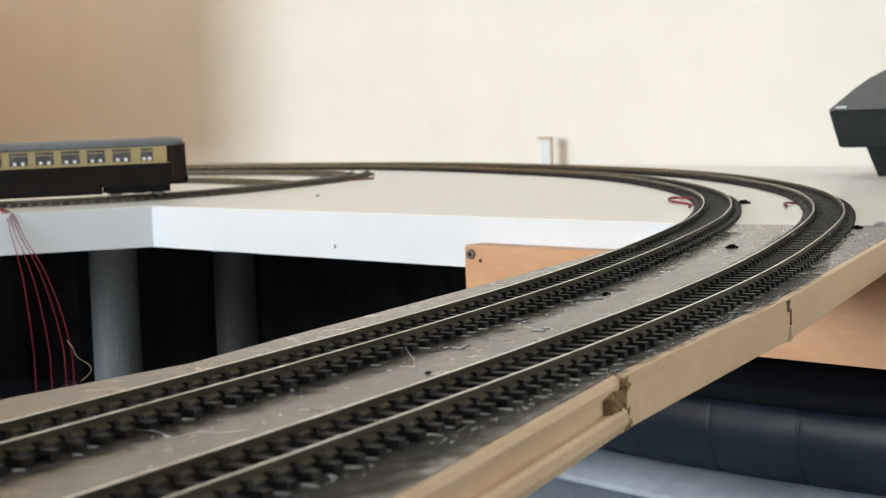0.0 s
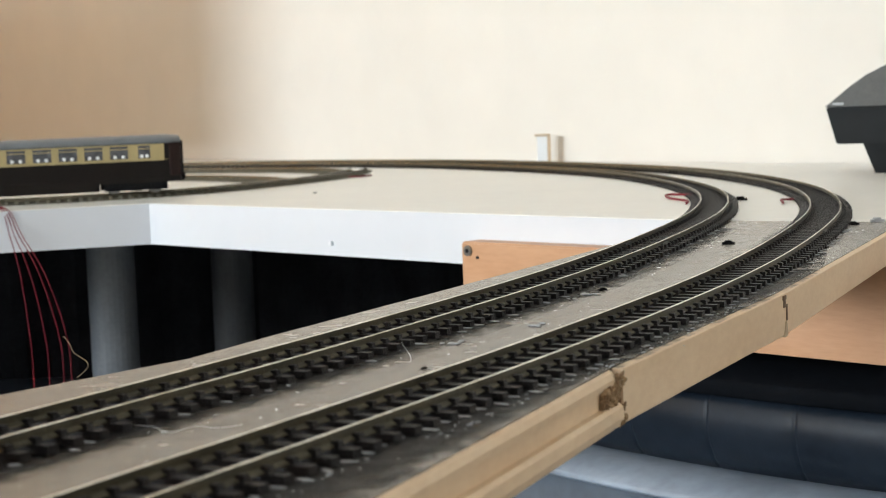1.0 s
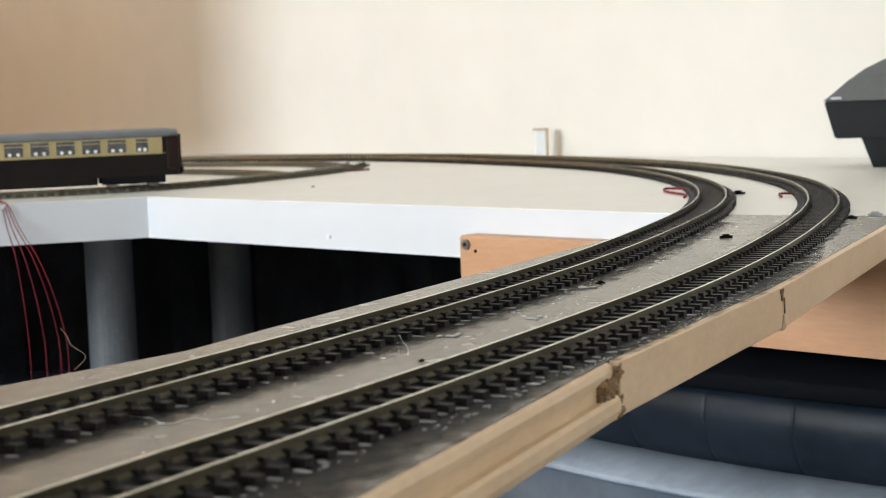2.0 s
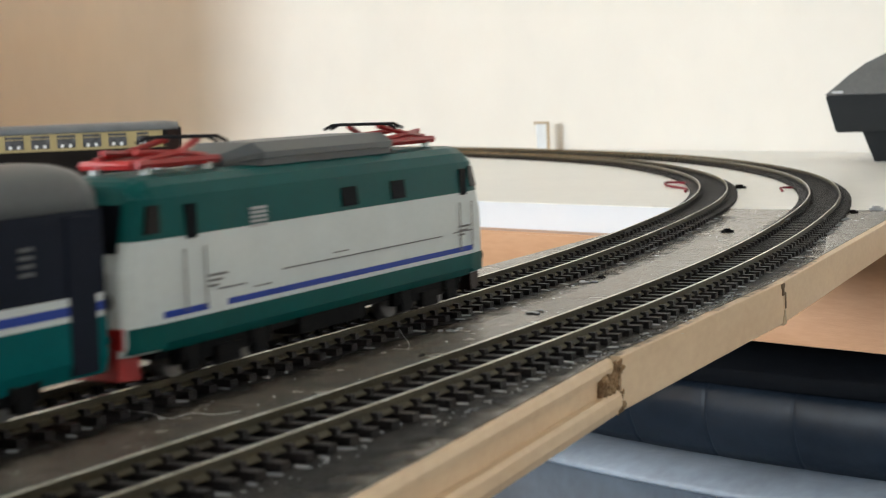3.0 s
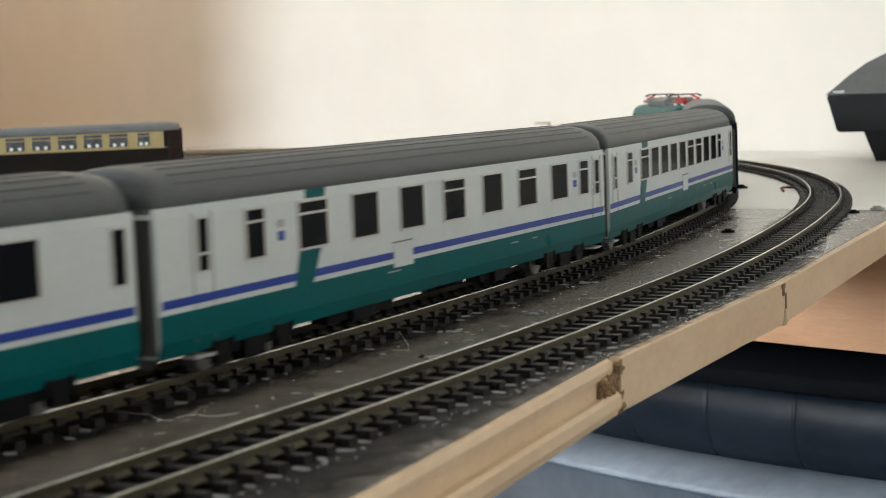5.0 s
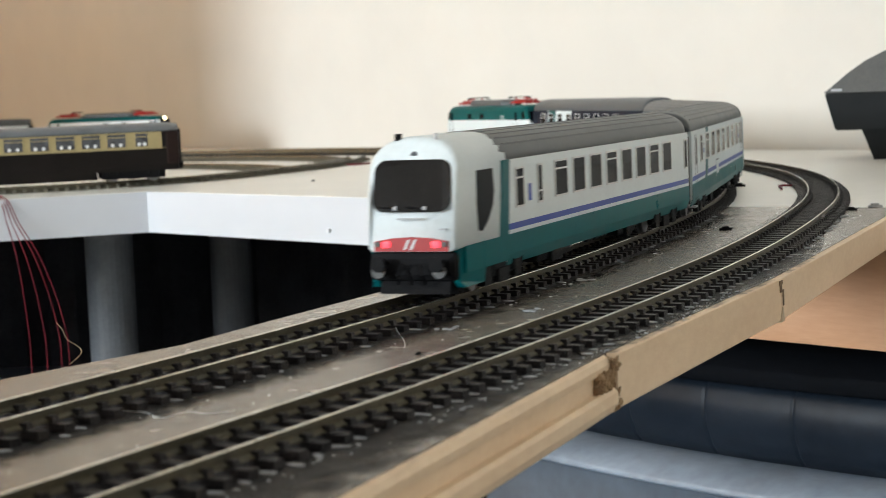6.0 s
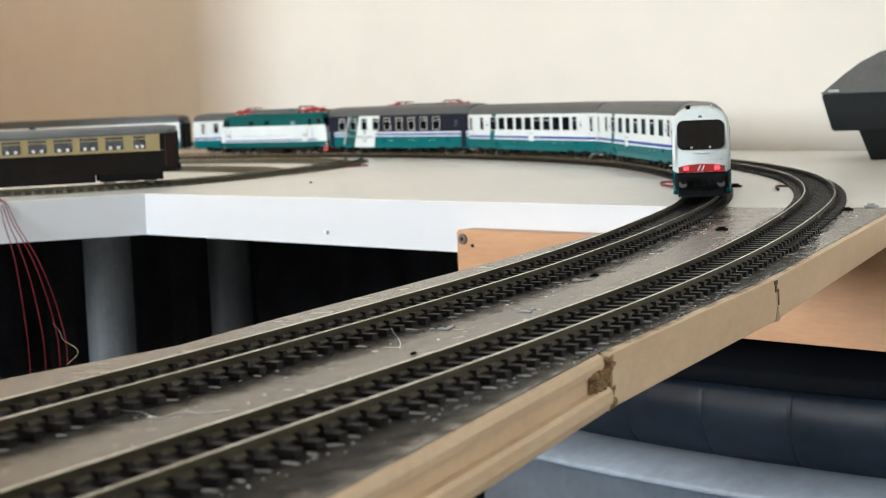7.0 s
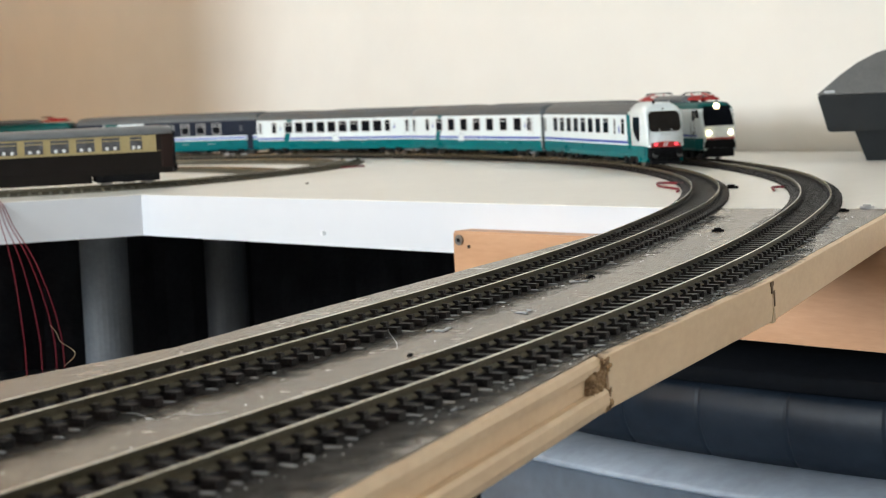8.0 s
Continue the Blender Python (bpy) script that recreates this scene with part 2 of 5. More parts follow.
def lay_line():
    x, y, h, s = START.x, START.y, HEADING, 0.0
    ahead = []
    while s <= S_MAX:
        ahead.append((x, y, h))
        h2 = h + curvature(s + DS / 2) * DS
        x += math.cos((h + h2) / 2) * DS
        y += math.sin((h + h2) / 2) * DS
        h, s = h2, s + DS
    n = int(round(-S_MIN / DS))
    behind = [(START.x - math.cos(HEADING) * DS * i, START.y - math.sin(HEADING) * DS * i, HEADING) for i in range(n, 0, -1)]
    LINE.extend(behind + ahead)


lay_line()


def on_line(s, off=0.0):
    """Place and heading on the inner track at s metres, off metres to its left."""
    q = min(max((s - S_MIN) / DS, 0), len(LINE) - 1.001)
    i = int(q)
    u = q - i
    a, b = LINE[i], LINE[i + 1]
    h = a[2] * (1 - u) + b[2] * u
    return Vector((a[0] * (1 - u) + b[0] * u - math.sin(h) * off, a[1] * (1 - u) + b[1] * u + math.cos(h) * off)), h


# ---- the room ----
SHADE_SCREEN_A = 1.215

def slab(name, pts, z0, z1, mat, label, category="", kind="structure"):
    bm = bmesh.new()
    prism(bm, [(p[0], p[1]) for p in pts], z0, z1)
    return tagged(part(name, bm, mat), label, category or name.split("_")[0], kind=kind)


def room_rect(a0, a1, b0, b1):
    return [room(a, b, 0)[:2] for a, b in ((a0, b0), (a1, b0), (a1, b1), (a0, b1))]


slab("floor", room_rect(0, ROOM_1, 0, ROOM_2), FLOOR_Z - 0.1, FLOOR_Z, M_FLOOR, "dark carpeted room floor under the layout", "floor")
slab("ceiling", room_rect(-0.1, ROOM_1 + 0.1, -0.1, ROOM_2 + 0.1), CEIL_Z, CEIL_Z + 0.1, M_CEIL, "plain white painted room ceiling", "ceiling")
slab("wall_east", room_rect(-0.1, ROOM_1 + 0.1, -0.1, 0), FLOOR_Z - 0.1, CEIL_Z, M_CREAM, "plain cream painted wall behind the railway layout", "wall")
# Unseen end wall; its tan is chosen to warm the light it bounces.
slab("wall_north", room_rect(-0.1, 0, 0, ROOM_2 + 0.1), FLOOR_Z - 0.1, CEIL_Z, M_TAN_BOUNCE, "unseen end wall of the room, tan to warm the bounced light", "wall")
# Unseen screen, added only to throw the soft warm shadow on the wall.
slab("wall_return", room_rect(0, SHADE_SCREEN_A, 0.60, 0.66), 0.072, 0.40, M_SHADE_SCREEN, "unseen thin tan screen added to cast warm shade on the wall", "screen")
# Closes the room; set close so this unseen wall bounces light onto the layout.
slab("wall_south", room_rect(ROOM_1, ROOM_1 + 0.1, 0, ROOM_2 + 0.1), FLOOR_Z - 0.1, CEIL_Z, M_CREAM, "unseen cream painted wall closing the room, near to bounce light", "wall")


def window_wall():
    ob = thing("wall_west", "plain cream painted wall with a wide window opening", "wall", kind="structure")
    for a0, a1, z0, z1 in ((0, WIN_A0, FLOOR_Z - 0.1, CEIL_Z), (WIN_A1, ROOM_1, FLOOR_Z - 0.1, CEIL_Z), (WIN_A0, WIN_A1, FLOOR_Z - 0.1, WIN_Z0), (WIN_A0, WIN_A1, WIN_Z1, CEIL_Z)):
        bm = bmesh.new()
        prism(bm, [p for p in room_rect(a0, a1, ROOM_2, ROOM_2 + 0.1)], z0, z1)
        part("wall_piece", bm, M_CREAM, ob)


window_wall()

# ---- the white table top in the far part of the room ----
FASCIA_B, FASCIA_A = Vector((-0.240, 1.405)), Vector((0.136, 0.995))
FASCIA_DIR = (FASCIA_A - FASCIA_B).normalized()


def wall_pt(a, b=0.004):
    return tuple(room(a, b, 0)[:2])


TOP_POLY = [tuple(FASCIA_A), (0.172, 0.966), (0.246, 0.913), (0.62, 0.62), wall_pt(3.1), wall_pt(0.004), tuple(room(0.004, 6.0, 0)[:2]), tuple(room(2.0, 6.0, 0)[:2]),
            tuple(FASCIA_B + Vector((-1.2, -0.36))), tuple(FASCIA_B)]
white_table = thing("white_table_top", "thick white laminate table top carrying the far railway curve", "table")
bm = bmesh.new()
prism(bm, TOP_POLY, -0.0330, 0.0)
part("top_board", bm, M_WHITE_TOP, white_table)


def edge_strip(p, q, z0, z1, proud, mat, name, parent, label=""):
    p, q = Vector(p), Vector(q)
    d = (q - p).normalized()
    n = Vector((d.y, -d.x)) * proud
    bm = bmesh.new()
    prism(bm, [tuple(p), tuple(q), tuple(q + n), tuple(p + n)], z0, z1)
    return part(name, bm, mat, parent, label)


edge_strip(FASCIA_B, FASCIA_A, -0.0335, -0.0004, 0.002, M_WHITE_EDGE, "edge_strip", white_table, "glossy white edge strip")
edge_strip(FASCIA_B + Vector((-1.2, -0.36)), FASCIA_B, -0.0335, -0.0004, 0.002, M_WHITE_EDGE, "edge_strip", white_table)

# wooden bearer plank screwed to the edge, under the grey board
P0 = Vector((0.026, 1.115))
N_OUT = Vector((FASCIA_DIR.y, -FASCIA_DIR.x))


def bearer():
    ob = thing("bearer_plank", "orange varnished wooden plank screwed under the table edge", "plank")
    bm = bmesh.new()
    a, b = P0 + N_OUT * 0.003, P0 + FASCIA_DIR * 0.62 + N_OUT * 0.003
    poly = [tuple(a), tuple(b), tuple(b + N_OUT * 0.018), tuple(a + N_OUT * 0.018)]
    prism(bm, poly, -0.0700, -0.0165)
    bmesh.ops.bevel(bm, geom=bm.edges[:], offset=0.0012, segments=2, affect="EDGES")
    part("plank", bm, M_PLANK, ob)
    c = P0 + FASCIA_DIR * 0.0072 + N_OUT * 0.0215
    bm = bmesh.new()
    cyl(bm, (c.x, c.y, -0.0222), (N_OUT.x, N_OUT.y, 0), 0.0034, 0.002, 16)
    part("screw", bm, M_STEEL, ob, "round zinc screw head")
    bm = bmesh.new()
    cyl(bm, (c.x, c.y, -0.0222), (N_OUT.x, N_OUT.y, 0), 0.0015, 0.0026, 6)
    part("screw_slot", bm, M_BLACKPL, ob)
    c = P0 + FASCIA_DIR * 0.0155 + N_OUT * 0.0212
    bm = bmesh.new()
    cyl(bm, (c.x, c.y, -0.0262), (N_OUT.x, N_OUT.y, 0), 0.0011, 0.0010, 10)
    part("screw_hole", bm, M_BLACKPL, ob)


bearer()

# ---- the narrow board that bridges to the table, in three lengths along its outer edge ----
OUT = [Vector(p) for p in ((-1.295, -2.80), (-0.017, 0.310), (0.043, 0.4565), (0.1185, 0.6135), (0.246, 0.915))]
INN = [Vector(p) for p in ((-1.64, -2.36), (-0.119, 0.452), (-0.0775, 0.505), (-0.057, 0.550), (0.003, 0.674), (0.072, 0.818), (0.150, 0.983))]
BOARD_T = 0.0150


def bridge_board():
    ob = thing("bridge_board", "grey varnished board with raw pine edges carrying two tracks", "board")
    poly = [tuple(p) for p in OUT] + [(0.1715, 0.965)] + [tuple(p) for p in reversed(INN)]
    bm = bmesh.new()
    prism(bm, poly, -BOARD_T + 0.001, 0.0)
    part("deck", bm, M_DECK, ob)

    def strip(name, p, q, prof, mat, label=""):
        d = (q - p).normalized()
        n = Vector((d.y, -d.x))
        rings = []
        for c in (p, q):
            rings.append([(c.x + n.x * o, c.y + n.y * o, z) for o, z in prof])
        bm = bmesh.new()
        loft(bm, rings)
        return part(name, bm, mat, ob, label)

    plain = [(0.0003, -0.0001), (0.0031, -0.0001), (0.0034, -0.0004), (0.0034, -0.0148), (0.0028, -0.0153), (0.0003, -0.0153)]
    d12 = (OUT[3] - OUT[2]).normalized()
    strip("edge_length", OUT[2] + d12 * 0.001, OUT[3] - d12 * 0.0002, plain, M_PINE, "raw pine edging")
    d23 = (OUT[4] - OUT[3]).normalized()
    strip("edge_length", OUT[3] + d23 * 0.0002, OUT[4], plain, M_PINE, "raw pine edging")
    # the routed length: a tongue below, a groove above
    upper = [(0.0003, -0.0002), (0.0014, -0.0008), (0.0022, -0.0024), (0.0020, -0.0042), (0.0010, -0.0048), (0.0003, -0.0048)]
    groove = [(0.0003, -0.0048), (0.0008, -0.0048), (0.0008, -0.0092), (0.0003, -0.0092)]
    lower = [(0.0003, -0.0092), (0.0030, -0.0090), (0.0040, -0.0100), (0.0042, -0.0128), (0.0034, -0.0150), (0.0003, -0.0153)]
    e = OUT[2] - (OUT[2] - OUT[1]).normalized() * 0.0012
    e2 = OUT[2] - (OUT[2] - OUT[1]).normalized() * 0.0115
    strip("edge_moulding", OUT[0], e, upper, M_PINE, "rounded raw pine lip")
    strip("edge_groove", OUT[0], e2, groove, M_PINE, "routed groove in the pine edge")
    strip("edge_moulding", OUT[0], e, lower, M_PINE, "rounded raw pine lip")
    # torn chipboard where two lengths meet
    rnd = random.Random(4)
    d = (OUT[2] - OUT[1]).normalized()
    n = Vector((d.y, -d.x))
    bm = bmesh.new()
    for i in range(380):
        c = OUT[2] + d * rnd.uniform(-0.0130, 0.0010) + n * rnd.uniform(0.0008, 0.0028)
        z = rnd.uniform(-0.0092, -0.0045) if rnd.random() < 0.6 else rnd.uniform(-0.0148, -0.0010)
        if z < -0.0095 or z > -0.0042:
            c = OUT[2] + d * rnd.uniform(-0.0028, 0.0026) + n * rnd.uniform(0.0016, 0.0037)
        r = rnd.uniform(0.0003, 0.0009)
        m = Matrix.Translation((c.x, c.y, z)) @ Euler((rnd.random() * 6, rnd.random() * 6, rnd.random() * 6)).to_matrix().to_4x4() @ Matrix.Diagonal((r * 1.6, r, r * 0.6, 1))
        bmesh.ops.create_icosphere(bm, subdivisions=1, radius=1, matrix=m)
    part("torn_joint", bm, M_CHIP, ob, "crumbled chipboard at a joint", kind="stuff")
    # interlocking joint further along
    n = Vector((d23.y, -d23.x))

    def dark(u0, u1, z0, z1):
        bm = bmesh.new()
        a, b = OUT[3] + d23 * u0, OUT[3] + d23 * u1
        prism(bm, [tuple(a + n * 0.001), tuple(b + n * 0.001), tuple(b + n * 0.0037), tuple(a + n * 0.0037)], z0, z1)
        part("joint_gap", bm, M_GAP, ob)
    dark(-0.0036, 0.0012, -0.0022, -0.0007)
    dark(-0.0026, 0.0000, -0.0042, -0.0022)
    dark(-0.0026, 0.0030, -0.0049, -0.0042)
    dark(0.0014, 0.0032, -0.0100, -0.0049)
    bm = bmesh.new()
    a = [(-0.0030, -0.0156), (0.0030, -0.0156), (0.0014, -0.0108), (0.0004, -0.0102)]
    q = OUT[3]
    loft(bm, [[(q.x + d23.x * u + n.x * o, q.y + d23.y * u + n.y * o, z) for u, z in a] for o in (0.001, 0.0038)])
    part("joint_filler", bm, M_WOODPALE, ob, "grey-brown filler wedge in the joint")


bridge_board()

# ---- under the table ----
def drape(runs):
    """Black panels with shallow vertical folds, added as the darkness under the table."""
    ob = thing("drape", "black folded sheet added as the darkness beneath the white table", "drape", "drapes under the table", at=(*runs[0], FLOOR_Z))
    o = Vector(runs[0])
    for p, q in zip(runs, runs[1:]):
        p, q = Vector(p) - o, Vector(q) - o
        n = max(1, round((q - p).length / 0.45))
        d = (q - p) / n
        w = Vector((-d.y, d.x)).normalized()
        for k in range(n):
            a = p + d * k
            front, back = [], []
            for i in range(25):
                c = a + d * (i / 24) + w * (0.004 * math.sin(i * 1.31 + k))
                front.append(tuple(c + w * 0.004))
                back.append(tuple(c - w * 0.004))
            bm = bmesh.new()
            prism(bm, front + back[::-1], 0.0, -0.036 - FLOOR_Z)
            part("dark_panel", bm, M_UNDER_DARK, ob)


# Two added black sheets give the dark space below the white top.
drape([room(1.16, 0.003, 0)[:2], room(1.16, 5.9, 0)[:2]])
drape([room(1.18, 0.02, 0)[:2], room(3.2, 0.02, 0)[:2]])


def leg(x, y, r, label, mat=M_LEG):
    ob = thing("table_leg", label, "leg", "table legs", at=(x, y, FLOOR_Z))
    bm = bmesh.new()
    cyl(bm, (0, 0, (-0.036 - FLOOR_Z) / 2), (0, 0, 1), r, -0.036 - FLOOR_Z, 28)
    part("post", bm, mat, ob, smooth=False)
    bm = bmesh.new()
    cyl(bm, (0, 0, 0.004), (0, 0, 1), r * 1.15, 0.008, 28)
    part("foot", bm, M_BLACKPL, ob)


leg(-0.333, 1.70, 0.0235, "round grey metal table leg under the white top")
leg(-0.244, 1.95, 0.0235, "round grey metal table leg with its shade in the colour", M_LEG_SHADED)


def bench():
    """A curved bench: arcs about a centre behind it."""
    cx, cy, R = 0.887, 1.643, 1.0
    a0, a1 = radians(212), radians(242)
    ob = thing("curved_bench", "curved black leather bench with stitched panels and pale rim", "bench", at=(cx, cy, FLOOR_Z))

    def shell(name, prof, mat, label="", n=120, seams=False):
        rings = []
        for k in range(n + 1):
            a = a0 + (a1 - a0) * k / n
            ring = []
            for i, (dr, z) in enumerate(prof):
                b = 0.0
                if seams and 0 < i < len(prof) - 2:
                    u = (a - a0) * R / 0.0600 % 1.0
                    b = 0.0007 * math.sin(math.pi * u) ** 0.5 - (0.0007 if u < 0.02 or u > 0.98 else 0)
                r = R + dr + b
                ring.append((r * math.cos(a), r * math.sin(a), z - FLOOR_Z))
            rings.append(ring)
        bm = bmesh.new()
        loft(bm, rings)
        return part(name, bm, mat, ob, label, smooth=True)

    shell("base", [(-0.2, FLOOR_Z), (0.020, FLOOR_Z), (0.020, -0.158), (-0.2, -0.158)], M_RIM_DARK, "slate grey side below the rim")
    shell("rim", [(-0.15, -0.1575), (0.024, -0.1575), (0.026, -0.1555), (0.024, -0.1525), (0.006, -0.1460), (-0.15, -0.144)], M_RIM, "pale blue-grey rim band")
    shell("cushion", [(-0.16, -0.1435), (-0.010, -0.1435), (-0.004, -0.137), (0.001, -0.126), (0.003, -0.115), (0.0015, -0.104), (-0.002, -0.0990), (-0.16, -0.0990)], M_LEATHER, "stitched black leather panels", n=560, seams=True)
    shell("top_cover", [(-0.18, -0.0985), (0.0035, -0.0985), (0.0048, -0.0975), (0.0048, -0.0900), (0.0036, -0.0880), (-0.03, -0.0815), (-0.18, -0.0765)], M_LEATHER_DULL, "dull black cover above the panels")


bench()


def storage_tub():
    ob = thing("storage_tub", "dark blue-grey plastic tub on the floor under the table", "tub", at=(-0.455, 1.45, FLOOR_Z))
    H = -0.185 - FLOOR_Z
    bm = boxed(-0.20, 0.085, -0.16, 0.16, 0, H, bevel=0.03)
    part("body", bm, M_TUBGREY, ob, smooth=True)
    bm = boxed(-0.215, 0.10, -0.175, 0.175, H - 0.02, H + 0.012, bevel=0.012)
    part("lid", bm, M_TUBGREY, ob, smooth=True)


storage_tub()


# ---- track ----
PITCH = 0.0086


def sleeper_bm(bm, m=Matrix.Identity(4), k=1.0):
    def bx(x0, x1, y0, y1, z0, z1, top=1.0):
        cx, cy = (x0 + x1) / 2, (y0 + y1) / 2
        vs = [bm.verts.new(m @ Vector((cx + (x - cx) * (top if z == z1 else 1), cy + (y - cy) * (top if z == z1 else 1), z))) for x in (x0, x1) for y in (y0, y1) for z in (z0, z1)]
        for q in ((0, 1, 3, 2), (4, 6, 7, 5), (0, 4, 5, 1), (2, 3, 7, 6), (1, 5, 7, 3)):
            bm.faces.new([vs[i] for i in q])
    bx(-0.0016, 0.0016, -0.0151, 0.0151, 0.0002, 0.0021)
    for y in (-0.0087, 0.0087):
        for e in (-1, 1):
            y0, y1 = y + e * 0.0003, y + e * 0.0026
            bx(-0.0012, 0.0012, min(y0, y1), max(y0, y1), 0.0020, 0.0036, 0.78)
    return bm


def rail_pts(path, y):
    return [(p.x - math.sin(h) * y, p.y + math.cos(h) * y, h) for p, h in path]


def rail_mesh(path, y, prof):
    rings = [[(x - math.sin(h) * o, yy + math.cos(h) * o, z) for o, z in prof] for x, yy, h in rail_pts(path, y)]
    bm = bmesh.new()
    loft(bm, rings)
    return bm


WEB = [(-0.0015, 0.0022), (0.0015, 0.0022), (0.0015, 0.0026), (0.0003, 0.0032), (0.0003, 0.0044), (0.00046, 0.0046), (0.00046, 0.0051), (-0.00046, 0.0051), (-0.00046, 0.0046), (-0.0003, 0.0044), (-0.0003, 0.0032), (-0.0015, 0.0026)]
HEAD = [(-0.00032, 0.0051), (0.00032, 0.0051), (0.00023, 0.0053), (-0.00023, 0.0053)]


def track(name, path_fn, s0, s1, near, label, joints=(), wood=M_SLEEPER):
    """A track of two rails on moulded sleepers. Sleepers from near[0] to near[1] are pieces of their own."""
    ob = thing(name, label, "track", "model railway tracks")
    n = int((s1 - s0) / 0.02)
    path = [path_fn(s0 + (s1 - s0) * i / n) for i in range(n + 1)]
    for y in (-0.0087, 0.0087):
        rail = part("rail", rail_mesh(path, y, WEB), M_RAIL, ob)
        part("rail_head", rail_mesh(path, y, HEAD), M_HEAD, rail, "polished nickel running surface")
    base = bmesh.new()
    sleeper_bm(base)
    me = bpy.data.meshes.new("sleeper")
    base.to_mesh(me)
    base.free()
    me.materials.append(wood)
    if wood is M_SLEEPER_OLD:
        part("track_base", rail_mesh(path, 0.0, [(-0.0155, 0.0001), (0.0155, 0.0001), (0.0145, 0.0012), (-0.0145, 0.0012)]), wood, ob, "pale olive moulded track base")
    rest = bmesh.new()
    rnd = random.Random(7)
    k = 0
    s = s0
    while s < s1:
        p, h = path_fn(s)
        m = Matrix.Translation((p.x, p.y, 0)) @ Matrix.Rotation(h + rnd.uniform(-0.012, 0.012), 4, "Z")
        if near[0] <= s <= near[1]:
            sl = new("sleeper", me)
            sl.parent = ob
            sl.matrix_basis = m
        else:
            sleeper_bm(rest, m)
        s += PITCH
        k += 1
    if len(rest.verts):
        part("sleeper_run", rest, wood, ob, kind="stuff")
    else:
        rest.free()
    # webs between the sleepers under each rail
    for s in joints:
        for y in (-0.0087, 0.0087):
            p, h = path_fn(s)
            bm = bmesh.new()
            box(bm, -0.006, 0.006, y - 0.0014, y + 0.0014, 0.0029, 0.0042)
            j = part("rail_joiner", bm, M_GREYPL, ob, "folded metal rail joiner")
            j.matrix_basis = Matrix.Translation((p.x, p.y, 0)) @ Matrix.Rotation(h, 4, "Z")
    return ob


track("inner_track", lambda s: on_line(s), S_MIN, 7.9, (-0.15, 1.25), "weathered model railway track on dark plastic sleepers, inner line", (0.50,))
track("outer_track", lambda s: on_line(s, -GAP), S_MIN, 7.9, (-0.15, 1.25), "weathered model railway track on dark plastic sleepers, outer line", (0.56,))


def outer_margin(s):
    """How far the dirt reaches from the outer track: to the board's edge and over its raw top."""
    d = 0.016
    while d < 0.045:
        p, _ = on_line(s, -GAP - d)
        k = 2 if p.y > OUT[2].y else 1
        k = 3 if p.y > OUT[3].y else k
        e, w = OUT[k + 1] - OUT[k], p - OUT[k]
        if e.x * w.y - e.y * w.x < 0:
            reach = d + (0.0029 if k > 1 else 0.0010)
            return reach + (0.0165 - reach) * min(1.0, max(0.0, (s - 0.40) / 0.10))
        d += 0.0003
    return d


def grime_strip(off, s0, s1, left, right, label, v1=1.0):
    """A ragged film of dirt under and beside a track on the grey board."""
    bm = bmesh.new()
    uv = bm.loops.layers.uv.new("across")
    n = int((s1 - s0) / 0.004)
    rows = []
    for i in range(n + 1):
        s = s0 + (s1 - s0) * i / n
        p, _ = on_line(s, off + left)
        q, _ = on_line(s, off - (right(s) if callable(right) else right))
        rows.append((bm.verts.new((p.x, p.y, 0.00012)), bm.verts.new((q.x, q.y, 0.00012))))
    for a, b in zip(rows, rows[1:]):
        f = bm.faces.new((a[0], a[1], b[1], b[0]))
        for lp, v in zip(f.loops, (0, v1, v1, 0)):
            lp[uv].uv = (0.5, v)
    return tagged(part("grime_film", bm, M_GRIME), label, "dirt", kind="stuff")


grime_strip(0.0, -0.5, 0.63, 0.0205, 0.0270, "dark greasy grime film under the inner track")
grime_strip(-GAP, -0.5, 0.62, 0.0215, outer_margin, "dark greasy grime film under the outer track", 0.945)


def smooth_path(pts):
    """A path function through a few places, by cubic blending."""
    v = [Vector(p) for p in pts]
    v = [v[0] * 2 - v[1]] + v + [v[-1] * 2 - v[-2]]
    dense = []
    for a, b, c, d in zip(v, v[1:], v[2:], v[3:]):
        for i in range(20):
            u = i / 20
            dense.append(0.5 * (2 * b + (c - a) * u + (2 * a - 5 * b + 4 * c - d) * u * u + (3 * b - a - 3 * c + d) * u ** 3))
    dense.append(v[-2])
    cum = [0.0]
    for a, b in zip(dense, dense[1:]):
        cum.append(cum[-1] + (b - a).length)

    def fn(s):
        s = min(max(s, 0), cum[-1] - 1e-6)
        i = max(k for k in range(len(cum)) if cum[k] <= s)
        i = min(i, len(dense) - 2)
        d = dense[i + 1] - dense[i]
        return dense[i] + d * ((s - cum[i]) / max(1e-9, cum[i + 1] - cum[i])), math.atan2(d.y, d.x)
    return fn, cum[-1]


SIDING, SIDING_L = smooth_path([(-1.25, 1.25), (-0.80, 1.365), (-0.372, 1.462), (-0.312, 1.480), (-0.262, 1.508), (-0.212, 1.552), (-0.165, 1.628), (-0.122, 1.718), (-0.100, 1.800), (-0.092, 1.90)])
SPUR, SPUR_L = smooth_path([(-0.85, 1.97), (-0.45, 1.93), (-0.29, 1.865), (-0.20, 1.76), (-0.148, 1.66)])
LOOP, LOOP_L = smooth_path([(-0.75, 2.22), (-0.45, 2.15), (-0.27, 2.05), (-0.15, 1.94), (-0.102, 1.82)])
track("siding_track", SIDING, 0.0, SIDING_L, (5, 6), "weathered model railway siding curving across the white table", wood=M_SLEEPER_OLD)
track("siding_track", SPUR, 0.0, SPUR_L, (5, 6), "weathered model railway spur leaving the siding", wood=M_SLEEPER_OLD)
